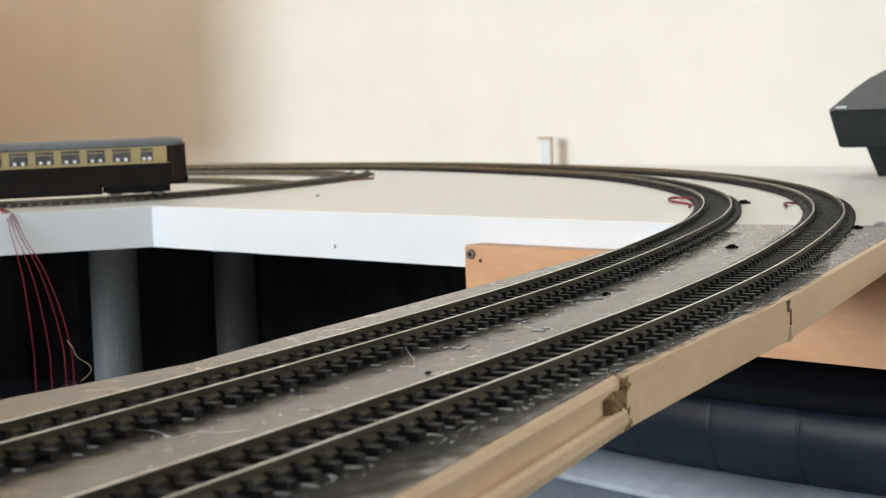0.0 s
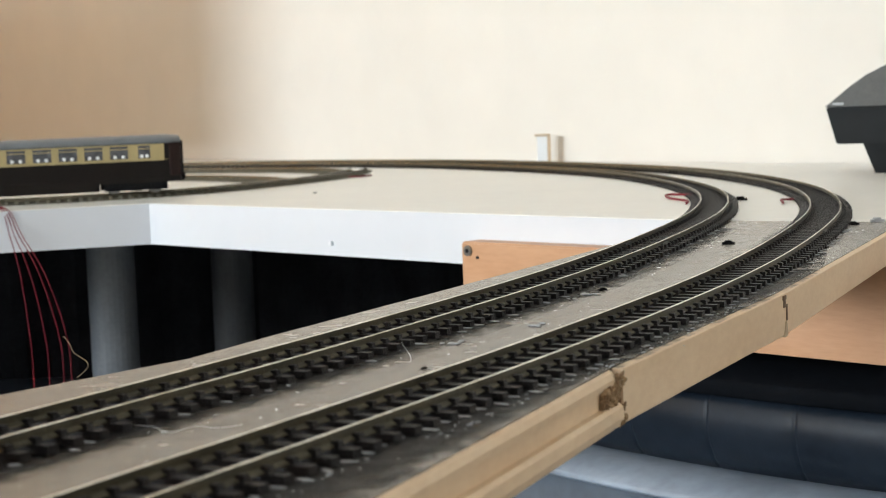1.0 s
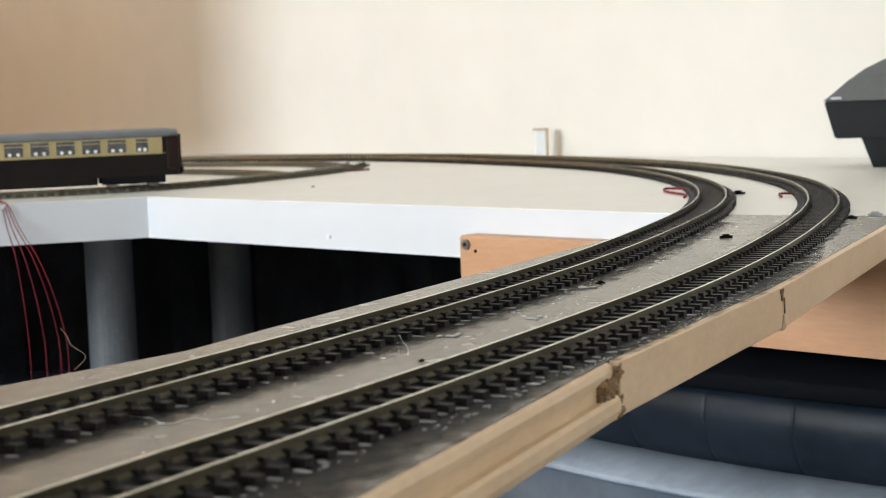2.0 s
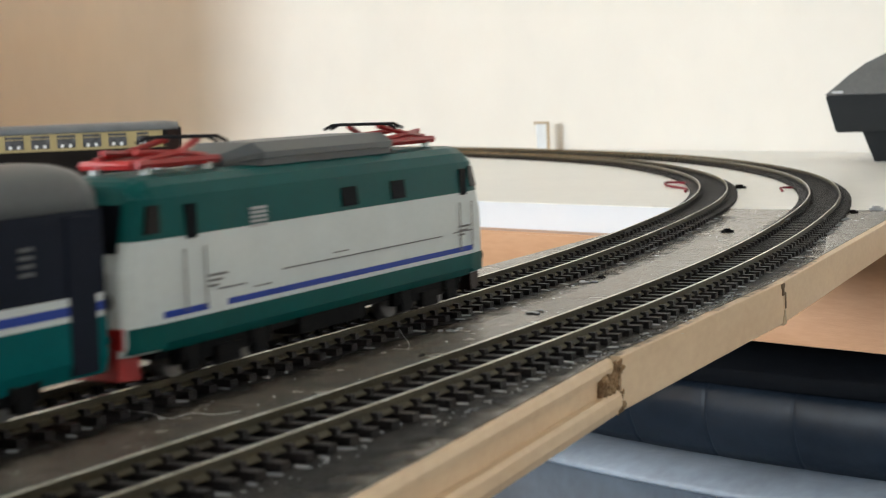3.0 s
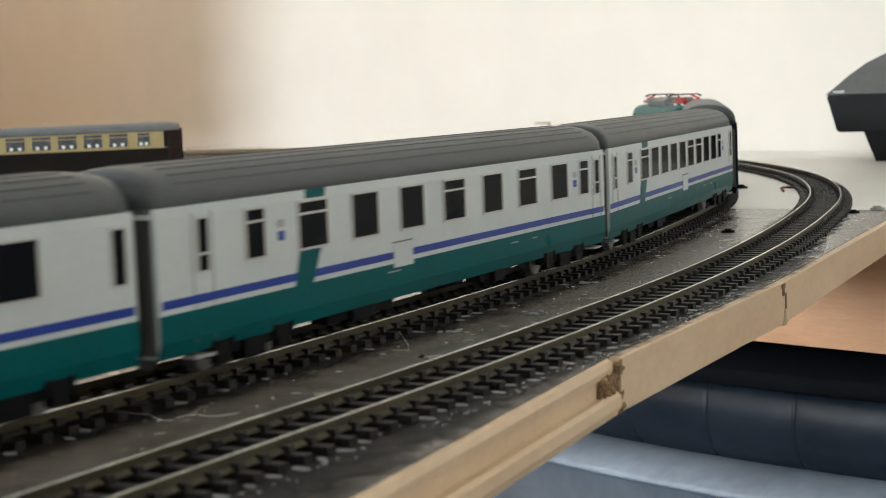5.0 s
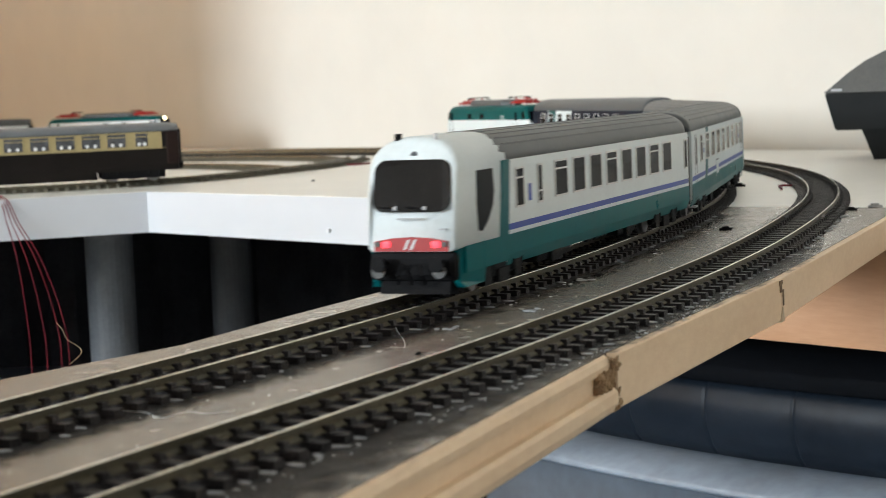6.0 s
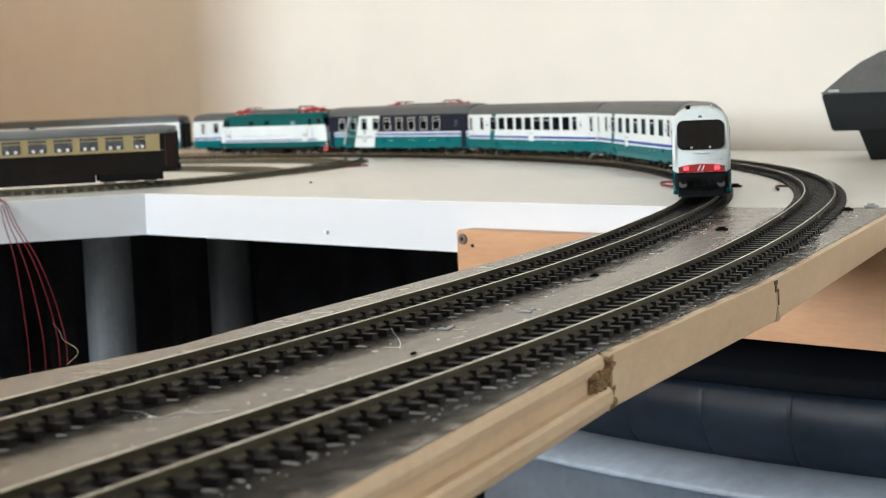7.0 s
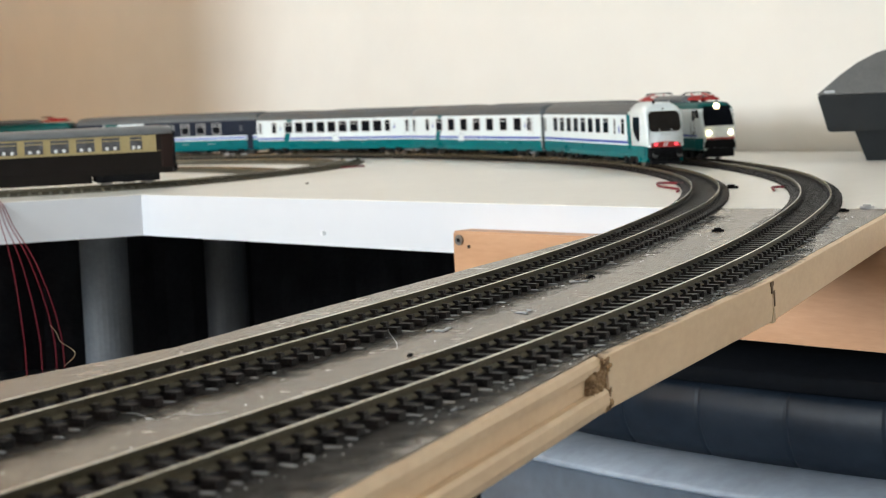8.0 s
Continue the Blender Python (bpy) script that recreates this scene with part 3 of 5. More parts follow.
track("siding_track", LOOP, 0.0, LOOP_L, (5, 6), "weathered model railway loop track behind the siding", wood=M_SLEEPER_OLD)


# ---- rolling stock: x forward, z up from the rail top ----
HW = 0.0162


def arc_profile(hw, z_eave, z_top, n=8, flat=0.0):
    """Roof arch from +hw to -hw."""
    pts = []
    for i in range(n + 1):
        a = math.pi * i / n
        pts.append((hw * math.copysign(abs(math.cos(a)) ** 0.8, math.cos(a)), z_eave + (z_top - z_eave) * math.sin(a) ** 0.85))
    return pts


def long_body(x0, x1, prof):
    bm = bmesh.new()
    loft(bm, [[(x, y, z) for y, z in prof] for x in (x0, x1)])
    return bm


def side_panel(bm, x0, x1, z0, z1, side, proud, hw=HW, slant0=0.0, slant1=0.0):
    """A thin panel on a body side; slants move its upper ends forward."""
    y0, y1 = side * (hw - 0.0004), side * (hw + proud)
    a = [(x0, z0), (x1, z0), (x1 + slant1, z1), (x0 + slant0, z1)]
    loft(bm, [[(x, y0, z) for x, z in a], [(x, y1, z) for x, z in a]])


def window(parent, x, z0, z1, w, side, split=0.0, hw=HW, frame=M_TFRAME, turned=False, glass=M_TGLASS):
    if turned and side > 0:
        x = -x
    bm = bmesh.new()
    side_panel(bm, x - w / 2, x + w / 2, z0, z1, side, 0.00032, hw)
    win = part("window", bm, glass, parent, "glazed window")
    t = 0.00065
    bm = bmesh.new()
    for a0, a1, b0, b1 in ((x - w / 2 - t, x + w / 2 + t, z0 - t, z0), (x - w / 2 - t, x + w / 2 + t, z1, z1 + t), (x - w / 2 - t, x - w / 2, z0, z1), (x + w / 2, x + w / 2 + t, z0, z1)):
        side_panel(bm, a0, a1, b0, b1, side, 0.00044, hw)
    if split:
        side_panel(bm, x - w / 2, x + w / 2, z1 - split - t / 2, z1 - split + t / 2, side, 0.00044, hw)
    part("window_frame", bm, frame, win)


def bogie(parent, x, wb=0.0290, wheel=0.0053, mat=M_TUNDER):
    bm = bmesh.new()
    for s in (-1, 1):
        box(bm, x - wb / 2 - 0.006, x + wb / 2 + 0.006, s * 0.0136 - 0.0012, s * 0.0136 + 0.0012, 0.0040, 0.0086)
        for dx in (-wb / 2, wb / 2):
            box(bm, x + dx - 0.0030, x + dx + 0.0030, s * 0.0145 - 0.0012, s * 0.0145 + 0.0012, 0.0022, 0.0080)
            for e in (-0.0042, 0.0042):
                cyl(bm, (x + dx + e, s * 0.0147, 0.0066), (0, 0, 1), 0.0013, 0.0036, 8)
        box(bm, x - 0.0050, x + 0.0050, s * 0.0146 - 0.0012, s * 0.0146 + 0.0012, 0.0018, 0.0064)
    box(bm, x - 0.006, x + 0.006, -0.0115, 0.0115, 0.0055, 0.0105)
    b = part("bogie", bm, mat, parent, "black sprung bogie frame")
    for dx in (-wb / 2, wb / 2):
        bm = bmesh.new()
        for s in (-1, 1):
            cyl(bm, (x + dx, s * 0.0086, wheel), (0, 1, 0), wheel, 0.0024, 20)
            cyl(bm, (x + dx, s * 0.0075, wheel), (0, 1, 0), wheel + 0.0007, 0.0006, 20)
        cyl(bm, (x + dx, 0, wheel), (0, 1, 0), 0.0010, 0.018, 8)
        part("wheelset", bm, M_STEEL, b, "bright metal wheels")


def buffers(parent, x, d, z=0.0122, mat=M_TUNDER):
    for s in (-1, 1):
        bm = bmesh.new()
        cyl(bm, (x + d * 0.0018, s * 0.0100, z), (1, 0, 0), 0.0011, 0.0044, 10)
        cyl(bm, (x + d * 0.0042, s * 0.0100, z), (1, 0, 0), 0.0025, 0.0008, 14)
        part("buffer", bm, mat, parent)


COACH_L = 0.298


def coach_roof(parent, x0, x1, mat=M_TROOF, top=0.0524, ribs=True, eave=0.0424):
    prof = arc_profile(HW - 0.0004, eave, top, 12)
    bm = bmesh.new()
    rings = []
    for x, k in ((x0, 0.90), (x0 + 0.004, 0.97), (x0 + 0.010, 1.0), (x1 - 0.010, 1.0), (x1 - 0.004, 0.97), (x1, 0.90)):
        rings.append([(x, y * (0.5 + 0.5 * k), eave - 0.0002 + (z - eave + 0.0002) * k) for y, z in prof] + [(x, -HW * 0.9, eave - 0.0012), (x, HW * 0.9, eave - 0.0012)])
    loft(bm, rings)
    roof = part("roof", bm, mat, parent, "ribbed grey roof", smooth=True)
    if ribs:
        bm = bmesh.new()
        for i in range(2, 11):
            y, z = prof[i]
            loft(bm, [[(x, y + dy, z + dz) for dy, dz in ((-0.0003, -0.0005), (0.0003, -0.0005), (0.0002, 0.00022), (-0.0002, 0.00022))] for x in (x0 + 0.012, x1 - 0.012)])
        part("roof_rib", bm, mat, roof)
    return roof


def side_profile(eave=0.0424):
    return [(-0.0150, 0.0070), (0.0150, 0.0070), (HW, 0.0104), (HW, eave - 0.0024), (0.0160, eave), (-0.0160, eave), (-HW, eave - 0.0024), (-HW, 0.0104)]


SIDE_PROF = side_profile()


def coach_under(parent, L):
    bm = bmesh.new()
    box(bm, -L * 0.5 + 0.004, L * 0.5 - 0.004, -0.0125, 0.0125, 0.0062, 0.0090)
    for x, w in ((-0.046, 0.020), (0.050, 0.013)):
        for s in (-1, 1):
            box(bm, x - w, x + w, s * 0.0105 - 0.003, s * 0.0105 + 0.003, 0.0036, 0.0078, bevel=0.0004)
            box(bm, x - w * 0.4, x + w * 0.2, s * 0.0122 - 0.003, s * 0.0122 + 0.003, 0.0028, 0.0072, bevel=0.0004)
    for s in (-1, 1):
        for k in range(3):
            cyl(bm, (0.002 + k * 0.010, s * 0.0112, 0.0060), (1, 0, 0), 0.0014, 0.007, 10)
    part("underframe", bm, M_TUNDER, parent, "black underframe boxes")
    for s in (-1, 1):
        bogie(parent, s * L * 0.36)
        buffers(parent, s * L * 0.5, s)


def gangway(parent, x, d):
    bm = boxed(min(x, x + d * 0.0035), max(x, x + d * 0.0035), -0.0105, 0.0105, 0.0085, 0.0415, bevel=0.0008)
    part("gangway", bm, M_TUNDER, parent, "black rubber gangway bellows")
    # Dark panel over the end wall: paints in the shade between coaches.
    bm = boxed(min(x, x + d * 0.0006), max(x, x + d * 0.0006), -0.0150, 0.0150, 0.0078, 0.0400)
    part("end_shade_panel", bm, M_GREYPL, parent, "dark grey panel painting the shade on the coach end")


def side_band(parent, name, x0, x1, z0, z1, mat, proud=0.00012, label="", s0=0.0, s1=0.0, turned=False):
    """The same band on both sides; turned: the far side is the near one turned about the coach's middle."""
    for side in (-1, 1):
        bm = bmesh.new()
        if turned and side > 0:
            side_panel(bm, -x1, -x0, z0, z1, side, proud, slant0=-s1, slant1=-s0)
        else:
            side_panel(bm, x0, x1, z0, z1, side, proud, slant0=s0, slant1=s1)
        part(name, bm, mat, parent, label)


def green_skirt(parent, x0, x1, top=0.0171):
    side_band(parent, "lower_panel", x0, x1, 0.0104, top, M_TGREEN, 0.00010, "sea green lower side")
    bm = bmesh.new()
    for s in (-1, 1):
        loft(bm, [[(x, s * y, z) for y, z in ((0.0145, 0.0068), (0.01515, 0.0066), (HW + 0.0001, 0.0104), (0.0155, 0.0104))] for x in (x0, x1)])
    part("sill", bm, M_TGREEN, parent)
    side_band(parent, "blue_stripe", x0 + 0.001, x1 - 0.001, top + 0.0014, top + 0.0035, M_TBLUE, 0.00012)


WIN_Z = (0.0269, 0.0391)


def white_coach(label, wins, slash, doors, notices=(-0.1000, 0.1168), hatch=0.0020):
    ob = thing("passenger_coach", label, "coach", "coaches of the white and green train")
    L = COACH_L
    bm = long_body(-L / 2, L / 2, SIDE_PROF)
    part("body", bm, M_TWHITE, ob, "off-white coach body")
    coach_roof(ob, -L / 2, L / 2)
    green_skirt(ob, -L / 2, L / 2)
    for x, w, split in wins:
        for s in (-1, 1):
            window(ob, x, WIN_Z[0], WIN_Z[1], w, s, split, turned=True)
    for x in slash:
        side_band(ob, "green_flash", x - 0.0105, x - 0.0010, 0.0171, 0.0262, M_TGREEN, 0.00016, "green slanted flash", 0.0030, 0.0050, True)
        side_band(ob, "green_flash", x - 0.0035, x + 0.0070, 0.0400, 0.0424, M_TGREEN, 0.00010, "", 0.0005, 0.0005, True)
    for x in doors:
        for s in (-1, 1):
            window(ob, x, 0.0262, 0.0388, 0.0042, s, 0.0085)
            bm = bmesh.new()
            side_panel(bm, x - 0.0045, x - 0.0042, 0.0090, 0.0405, s, 0.00008)
            side_panel(bm, x + 0.0042, x + 0.0045, 0.0090, 0.0405, s, 0.00008)
            part("door_gap", bm, M_LETTER, ob)
            bm = bmesh.new()
            box(bm, x - 0.004, x + 0.004, s * 0.0140 - 0.002, s * 0.0140 + 0.002, 0.0048, 0.0056)
            part("door_step", bm, M_PALE, ob)
    for x in notices:
        side_band(ob, "notice", x - 0.0016, x + 0.0016, 0.0300, 0.0325, M_TBLUE, 0.00014, "small blue notice", turned=True)
        side_band(ob, "notice", x - 0.0016, x + 0.0016, 0.0335, 0.0355, M_PALE, 0.00014, turned=True)
    side_band(ob, "hatch", hatch, hatch + 0.0125, 0.0158, 0.0232, M_TWHITE, 0.00022, "small white hatch", turned=True)
    side_band(ob, "hatch_lip", hatch, hatch + 0.0125, 0.0231, 0.0235, M_LETTER, 0.00030, turned=True)
    for x, w in ((0.060, 0.006), (0.078, 0.004), (-0.030, 0.008)):
        side_band(ob, "small_print", x - w / 2, x + w / 2, 0.0146, 0.0150, M_PALE, 0.00016, "tiny unreadable print", turned=True)
    coach_under(ob, L)
    gangway(ob, -L / 2, -1)
    gangway(ob, L / 2, 1)
    return ob


def text_part(parent, words, size, x, z, side, mat, label=""):
    cu = bpy.data.curves.new("lettering", "FONT")
    cu.body, cu.size, cu.align_x, cu.extrude = words, size, "CENTER", 0.00003
    tmp = bpy.data.objects.new("lettering", cu)
    scene.collection.objects.link(tmp)
    me = bpy.data.meshes.new_from_object(tmp.evaluated_get(bpy.context.evaluated_depsgraph_get()))
    bpy.data.objects.remove(tmp)
    me.materials.clear()
    me.materials.append(mat)
    ob = new("lettering", me)
    ob.parent = parent
    ob.matrix_basis = pose(x, side * (HW + 0.00028), z, 90, 0, 0 if side < 0 else 180)
    return tagged(ob, label)


def night_coach():
    ob = thing("sleeping_coach", "dark blue, white and green sleeping coach with white lettered panel", "coach", "coaches of the white and green train")
    L = COACH_L
    EAVE = 0.0438
    part("body", long_body(-L / 2, L / 2, side_profile(EAVE)), M_TNAVY, ob, "night blue coach body")
    coach_roof(ob, -L / 2, L / 2, ribs=False, top=0.0546, eave=EAVE)
    green_skirt(ob, -L / 2, L / 2, 0.0196)
    side_band(ob, "white_band", -L / 2 + 0.001, L / 2 - 0.001, 0.0192, 0.0250, M_TWHITE, 0.00006, "white waist band")
    pts = [(-0.0900, 0.0078), (-0.0888, 0.0072), (-0.0470, 0.0072), (-0.0455, 0.0090), (-0.0420, 0.0250), (-0.0370, 0.0256), (-0.0325, 0.0436), (-0.0770, 0.0436)]
    for s in (-1, 1):
        bm = bmesh.new()
        loft(bm, [[(-s * x, s * (HW - 0.0004), z) for x, z in pts], [(-s * x, s * (HW + 0.00022), z) for x, z in pts]])
        part("white_panel", bm, M_TWHITE, ob, "white slanted panel with lettering")
    side_band(ob, "green_flash", -0.1150, -0.0890, 0.0104, 0.0436, M_LOCOGREEN, 0.00018, "green slanted flash", 0.0140, 0.0125, True)
    side_band(ob, "pale_line", -0.1155, -0.1122, 0.0104, 0.0436, M_PALE, 0.00024, "", 0.0145, 0.0145, True)
    side_band(ob, "pale_line", -0.1120, -0.0920, 0.0196, 0.0203, M_PALE, 0.00024, turned=True)
    side_band(ob, "pale_line", -0.1150, -0.0990, 0.0222, 0.0229, M_PALE, 0.00024, turned=True)
    for i in range(9):
        for s in (-1, 1):
            window(ob, -0.1166 + i * 0.0252, 0.0276, 0.0404, 0.0122, s, 0.0030, turned=True)
    for s in (-1, 1):
        text_part(ob, "TRENO NOTTE", 0.0050, 0.0668 * s, 0.0172, s, M_LETTER, "grey lettering")
        text_part(ob, "comfort", 0.0032, 0.0668 * s, 0.0138, s, M_LETTER)
        bm = bmesh.new()
        side_panel(bm, 0.0660 * s - 0.0017, 0.0660 * s + 0.0017, 0.0226, 0.0262, s, 0.0003)
        part("emblem", bm, M_LETTER, ob, "small grey emblem")
        bm = bmesh.new()
        for i in range(4):
            for k in (-1, 1):
                side_panel(bm, -s * 0.1235 + k * 0.0012 - 0.0009, -s * 0.1235 + k * 0.0012 + 0.0009, 0.0310 + i * 0.0018, 0.0319 + i * 0.0018, s, 0.0003)
        part("grille", bm, M_LETTER, ob, "small grey louvred grille")
        for x in (-0.010, 0.035, 0.075):
            bm = bmesh.new()
            side_panel(bm, -s * x - 0.006, -s * x + 0.006, 0.0150, 0.0154, s, 0.0003)
            part("small_print", bm, M_PALE, ob, "tiny unreadable print")
        for x in (-L / 2 + 0.012, L / 2 - 0.008):
            bm = bmesh.new()
            side_panel(bm, x - 0.0045, x + 0.0045, 0.0075, 0.0425, s, 0.0003)
            part("door", bm, M_TNAVY, ob, "dark blue folding door")
    coach_under(ob, L)
    gangway(ob, -L / 2, -1)
    gangway(ob, L / 2, 1)
    return ob


def driving_coach():
    """The driving trailer; its cab is at the rear (towards -x)."""
    ob = thing("driving_coach", "white and green driving coach with rounded cab and red tail lamps", "coach", "coaches of the white and green train")
    L = COACH_L
    part("body", long_body(-L / 2 + 0.046, L / 2, SIDE_PROF), M_TWHITE, ob, "off-white coach body")
    coach_roof(ob, -L / 2 + 0.036, L / 2)
    green_skirt(ob, -L / 2 + 0.046, L / 2)
    # cab: rounded nose
    arch = arc_profile(HW - 0.0002, 0.0412, 0.0525, 12)
    prof = [(0.0150, 0.0164)] + [(HW, 0.0172), (HW, 0.0330)] + arch + [(-HW, 0.0330), (-HW, 0.0172), (-0.0150, 0.0164)]
    rings = []
    x0 = -L / 2
    for dx, ky, kz in ((0.0, 0.89, 0.945), (0.0005, 0.93, 0.962), (0.0016, 0.965, 0.98), (0.0034, 0.986, 0.990), (0.0070, 0.995, 0.997), (0.014, 1.0, 1.0), (0.047, 1.0, 1.0)):
        rings.append([(x0 + dx + (0.0065 * max(0, (z - 0.026) / 0.026) ** 1.5 * max(0.0, 1 - dx / 0.014)), y * ky, 0.0070 + (z - 0.0070) * kz) for y, z in prof])
    bm = bmesh.new()
    loft(bm, rings)
    part("cab", bm, M_TWHITE, ob, "smooth off-white rounded cab", smooth=True)

    def nose_x(z):
        return x0 + 0.0065 * max(0, ((0.0070 + (z - 0.0070) / 0.945) - 0.026) / 0.026) ** 1.5

    def nose_plate(name, outline, mat, proud, label=""):
        bm = bmesh.new()
        loft(bm, [[(nose_x(z) + 0.002, y, z) for y, z in outline], [(nose_x(z) - proud, y, z) for y, z in outline]])
        return part(name, bm, mat, ob, label)

    def rounded(y, z0, z1, r, n=4):
        pts = []
        for cy, cz, a0 in ((y - r, z1 - r, 0), (-y + r, z1 - r, 90), (-y + r, z0 + r, 180), (y - r, z0 + r, 270)):
            for i in range(n + 1):
                a = radians(a0 + 90 * i / n)
                pts.append((cy + r * math.cos(a), cz + r * math.sin(a)))
        return pts
    screen = [(y, z + (0.0009 * (1 - (y / 0.0132) ** 2) if z > 0.036 else -0.0005 * (1 - (y / 0.0132) ** 2))) for y, z in rounded(0.0132, 0.0288, 0.0446, 0.0034)]
    nose_plate("windscreen", screen, M_CABGLASS, 0.0003, "wide smoked windscreen with rounded corners")
    bm = bmesh.new()
    for y in (-0.0050, 0.0052):
        cyl(bm, (nose_x(0.0298) - 0.0004, y, 0.0298), (1, 0, 0), 0.0007, 0.0010, 10)
    part("wiper_pivot", bm, M_PALE, ob, "small pale wiper pivot")
    band = [(-0.0128, 0.0160), (0.0128, 0.0160), (0.0128, 0.0192), (0.0070, 0.0202), (0.0, 0.0206), (-0.0070, 0.0202), (-0.0128, 0.0192)]
    nose_plate("red_band", band, M_TRED, 0.0003, "red nose band")
    for s in (-1, 1):
        bm = bmesh.new()
        cyl(bm, (x0 - 0.0002, s * 0.0116, 0.0183), (1, 0, 0), 0.0009, 0.0012, 10)
        part("clear_lamp", bm, M_GREYPL, ob, "small unlit clear lamp")
    bm = bmesh.new()
    for y0, y1, z in ((-0.0045, 0.0045, 0.0262), (-0.0122, -0.0100, 0.0228)):
        box(bm, x0 - 0.0002, x0 + 0.001, y0, y1, z, z + 0.0004)
    part("small_print", bm, M_PALE, ob, "faint unreadable print")
    for s in (-1, 1):
        bm = bmesh.new()
        y = s * 0.0086
        box(bm, x0 - 0.0009, x0 + 0.001, y - 0.0015, y + 0.0015, 0.0172, 0.0193, bevel=0.0006)
        part("tail_lamp", bm, M_TAIL, ob, "glowing red tail lamp")
    bm = bmesh.new()
    for y in (0.0012, -0.0010):
        loft(bm, [[(x0 - dx, y + dy + k, z) for dy, k, z in ((-0.0004, 0.0010, 0.0166), (0.0004, 0.0010, 0.0166), (0.0004, -0.0006, 0.0198), (-0.0004, -0.0006, 0.0198))] for dx in (-0.001, 0.0005)])
    part("emblem", bm, M_TWHITE, ob, "small white emblem")
    bm = bmesh.new()
    cyl(bm, (x0 + 0.0062, 0, 0.0466), (1, 0, 0.3), 0.0012, 0.002, 12)
    part("top_lamp", bm, M_LETTER, ob, "unlit grey upper lamp")
    bm = bmesh.new()
    for y in (-0.005, 0.004):
        tube(bm, [(x0 + 0.0002, y, 0.0296), (x0 - 0.0001, y + 0.006, 0.0302)], 0.00035)
    part("wiper", bm, M_TUNDER, ob)
    for s in (-1, 1):
        bm = bmesh.new()
        pts = [(x0 + 0.0182, 0.0405), (x0 + 0.0325, 0.0405), (x0 + 0.0335, 0.0330), (x0 + 0.0320, 0.0285), (x0 + 0.0270, 0.0235), (x0 + 0.0215, 0.0205), (x0 + 0.0182, 0.0210), (x0 + 0.0172, 0.0300)]
        loft(bm, [[(x, s * (HW - 0.0006), z) for x, z in pts], [(x, s * (HW + 0.0002), z) for x, z in pts]])
        part("cab_window", bm, M_TGLASS, ob, "tapering smoked cab side window")
    side_band(ob, "green_flash", x0 + 0.0375, x0 + 0.0465, 0.0171, 0.0425, M_TGREEN, 0.00018, "green slanted flash behind the cab", 0.0045, 0.0030)
    side_band(ob, "lower_panel", x0 + 0.0060, x0 + 0.0465, 0.0085, 0.0171, M_TGREEN, 0.00010, "sea green lower side")
    for s in (-1, 1):
        bm = bmesh.new()
        o = [(x0 + 0.0030, 0.0172), (x0 + 0.0030, 0.0060), (x0 + 0.0050, 0.0040), (x0 + 0.0215, 0.0040), (x0 + 0.0235, 0.0090), (x0 + 0.0235, 0.0172)]
        loft(bm, [[(x, s * (HW - 0.0030), z) for x, z in o], [(x, s * (HW + 0.00016 - (0.0012 if x < x0 + 0.004 else 0)), z) for x, z in o]])
        part("cab_skirt", bm, M_TGREEN, ob, "deep sea green skirt below the cab")
        bm = bmesh.new()
        cyl(bm, (x0 - 0.0012, s * 0.0105, 0.0098), (1, 0, 0), 0.0011, 0.0040, 10)
        cyl(bm, (x0 - 0.0032, s * 0.0105, 0.0098), (1, 0, 0), 0.0022, 0.0008, 14)
        part("buffer", bm, M_GREYPL, ob, "dark grey buffer")
    # buffer beam and snow plough
    bm = boxed(x0 + 0.0006, x0 + 0.014, -0.0150, 0.0150, 0.0062, 0.0158, bevel=0.0022)
    part("buffer_beam", bm, M_TUNDER, ob, "black buffer beam")
    bm = boxed(x0 + 0.0085, x0 + 0.0470, -0.0152, 0.0152, 0.0066, 0.0166)
    part("cab_floor", bm, M_TUNDER, ob, "black cab underframe")
    bm = bmesh.new()
    loft(bm, [[(x0 + 0.006, -0.0135, 0.0020), (x0 + 0.006, 0.0135, 0.0020), (x0 + 0.006, 0.0130, 0.0100), (x0 + 0.006, -0.0130, 0.0100)],
              [(x0 + 0.001, -0.0120, 0.0022), (x0 + 0.001, 0.0120, 0.0022), (x0 + 0.004, 0.0120, 0.0090), (x0 + 0.004, -0.0120, 0.0090)]])
    part("snow_plough", bm, M_TUNDER, ob, "black snow plough")
    bm = bmesh.new()
    for y in (-0.0035, 0.0, 0.0035):
        tube(bm, [(x0 - 0.001, y, 0.0120), (x0 - 0.0025, y * 1.2, 0.0085), (x0 - 0.0005, y * 1.3, 0.0055)], 0.0005)
    part("brake_hose", bm, M_TUNDER, ob)
    for dx, s in ((0.0050, 1), (0.0050, -1)):
        bm = bmesh.new()
        cyl(bm, (x0 + 0.0085, s * 0.0066, 0.0522), (0, 0, 1), 0.0013 if s > 0 else 0.0007, 0.0022, 8)
        part("roof_horn", bm, M_TUNDER if s > 0 else M_PALE, ob)
    for x, w in ((-0.0902, 0.0072), (-0.0686, 0.0038)):
        for s in (-1, 1):
            window(ob, x, 0.0262, 0.0388, w, s, 0.0030 if w > 0.005 else 0.0090)
    for i in range(8):
        for s in (-1, 1):
            window(ob, -0.0443 + i * 0.0219, WIN_Z[0], WIN_Z[1], 0.0138, s, 0.0026 if i % 3 == 0 else 0)
    for s in (-1, 1):
        window(ob, 0.1430, 0.0262, 0.0388, 0.0042, s)
    side_band(ob, "notice", -0.0808, -0.0778, 0.0270, 0.0330, M_TBLUE, 0.00014, "small blue notice")
    coach_under(ob, L)
    gangway(ob, L / 2, 1)
    return ob


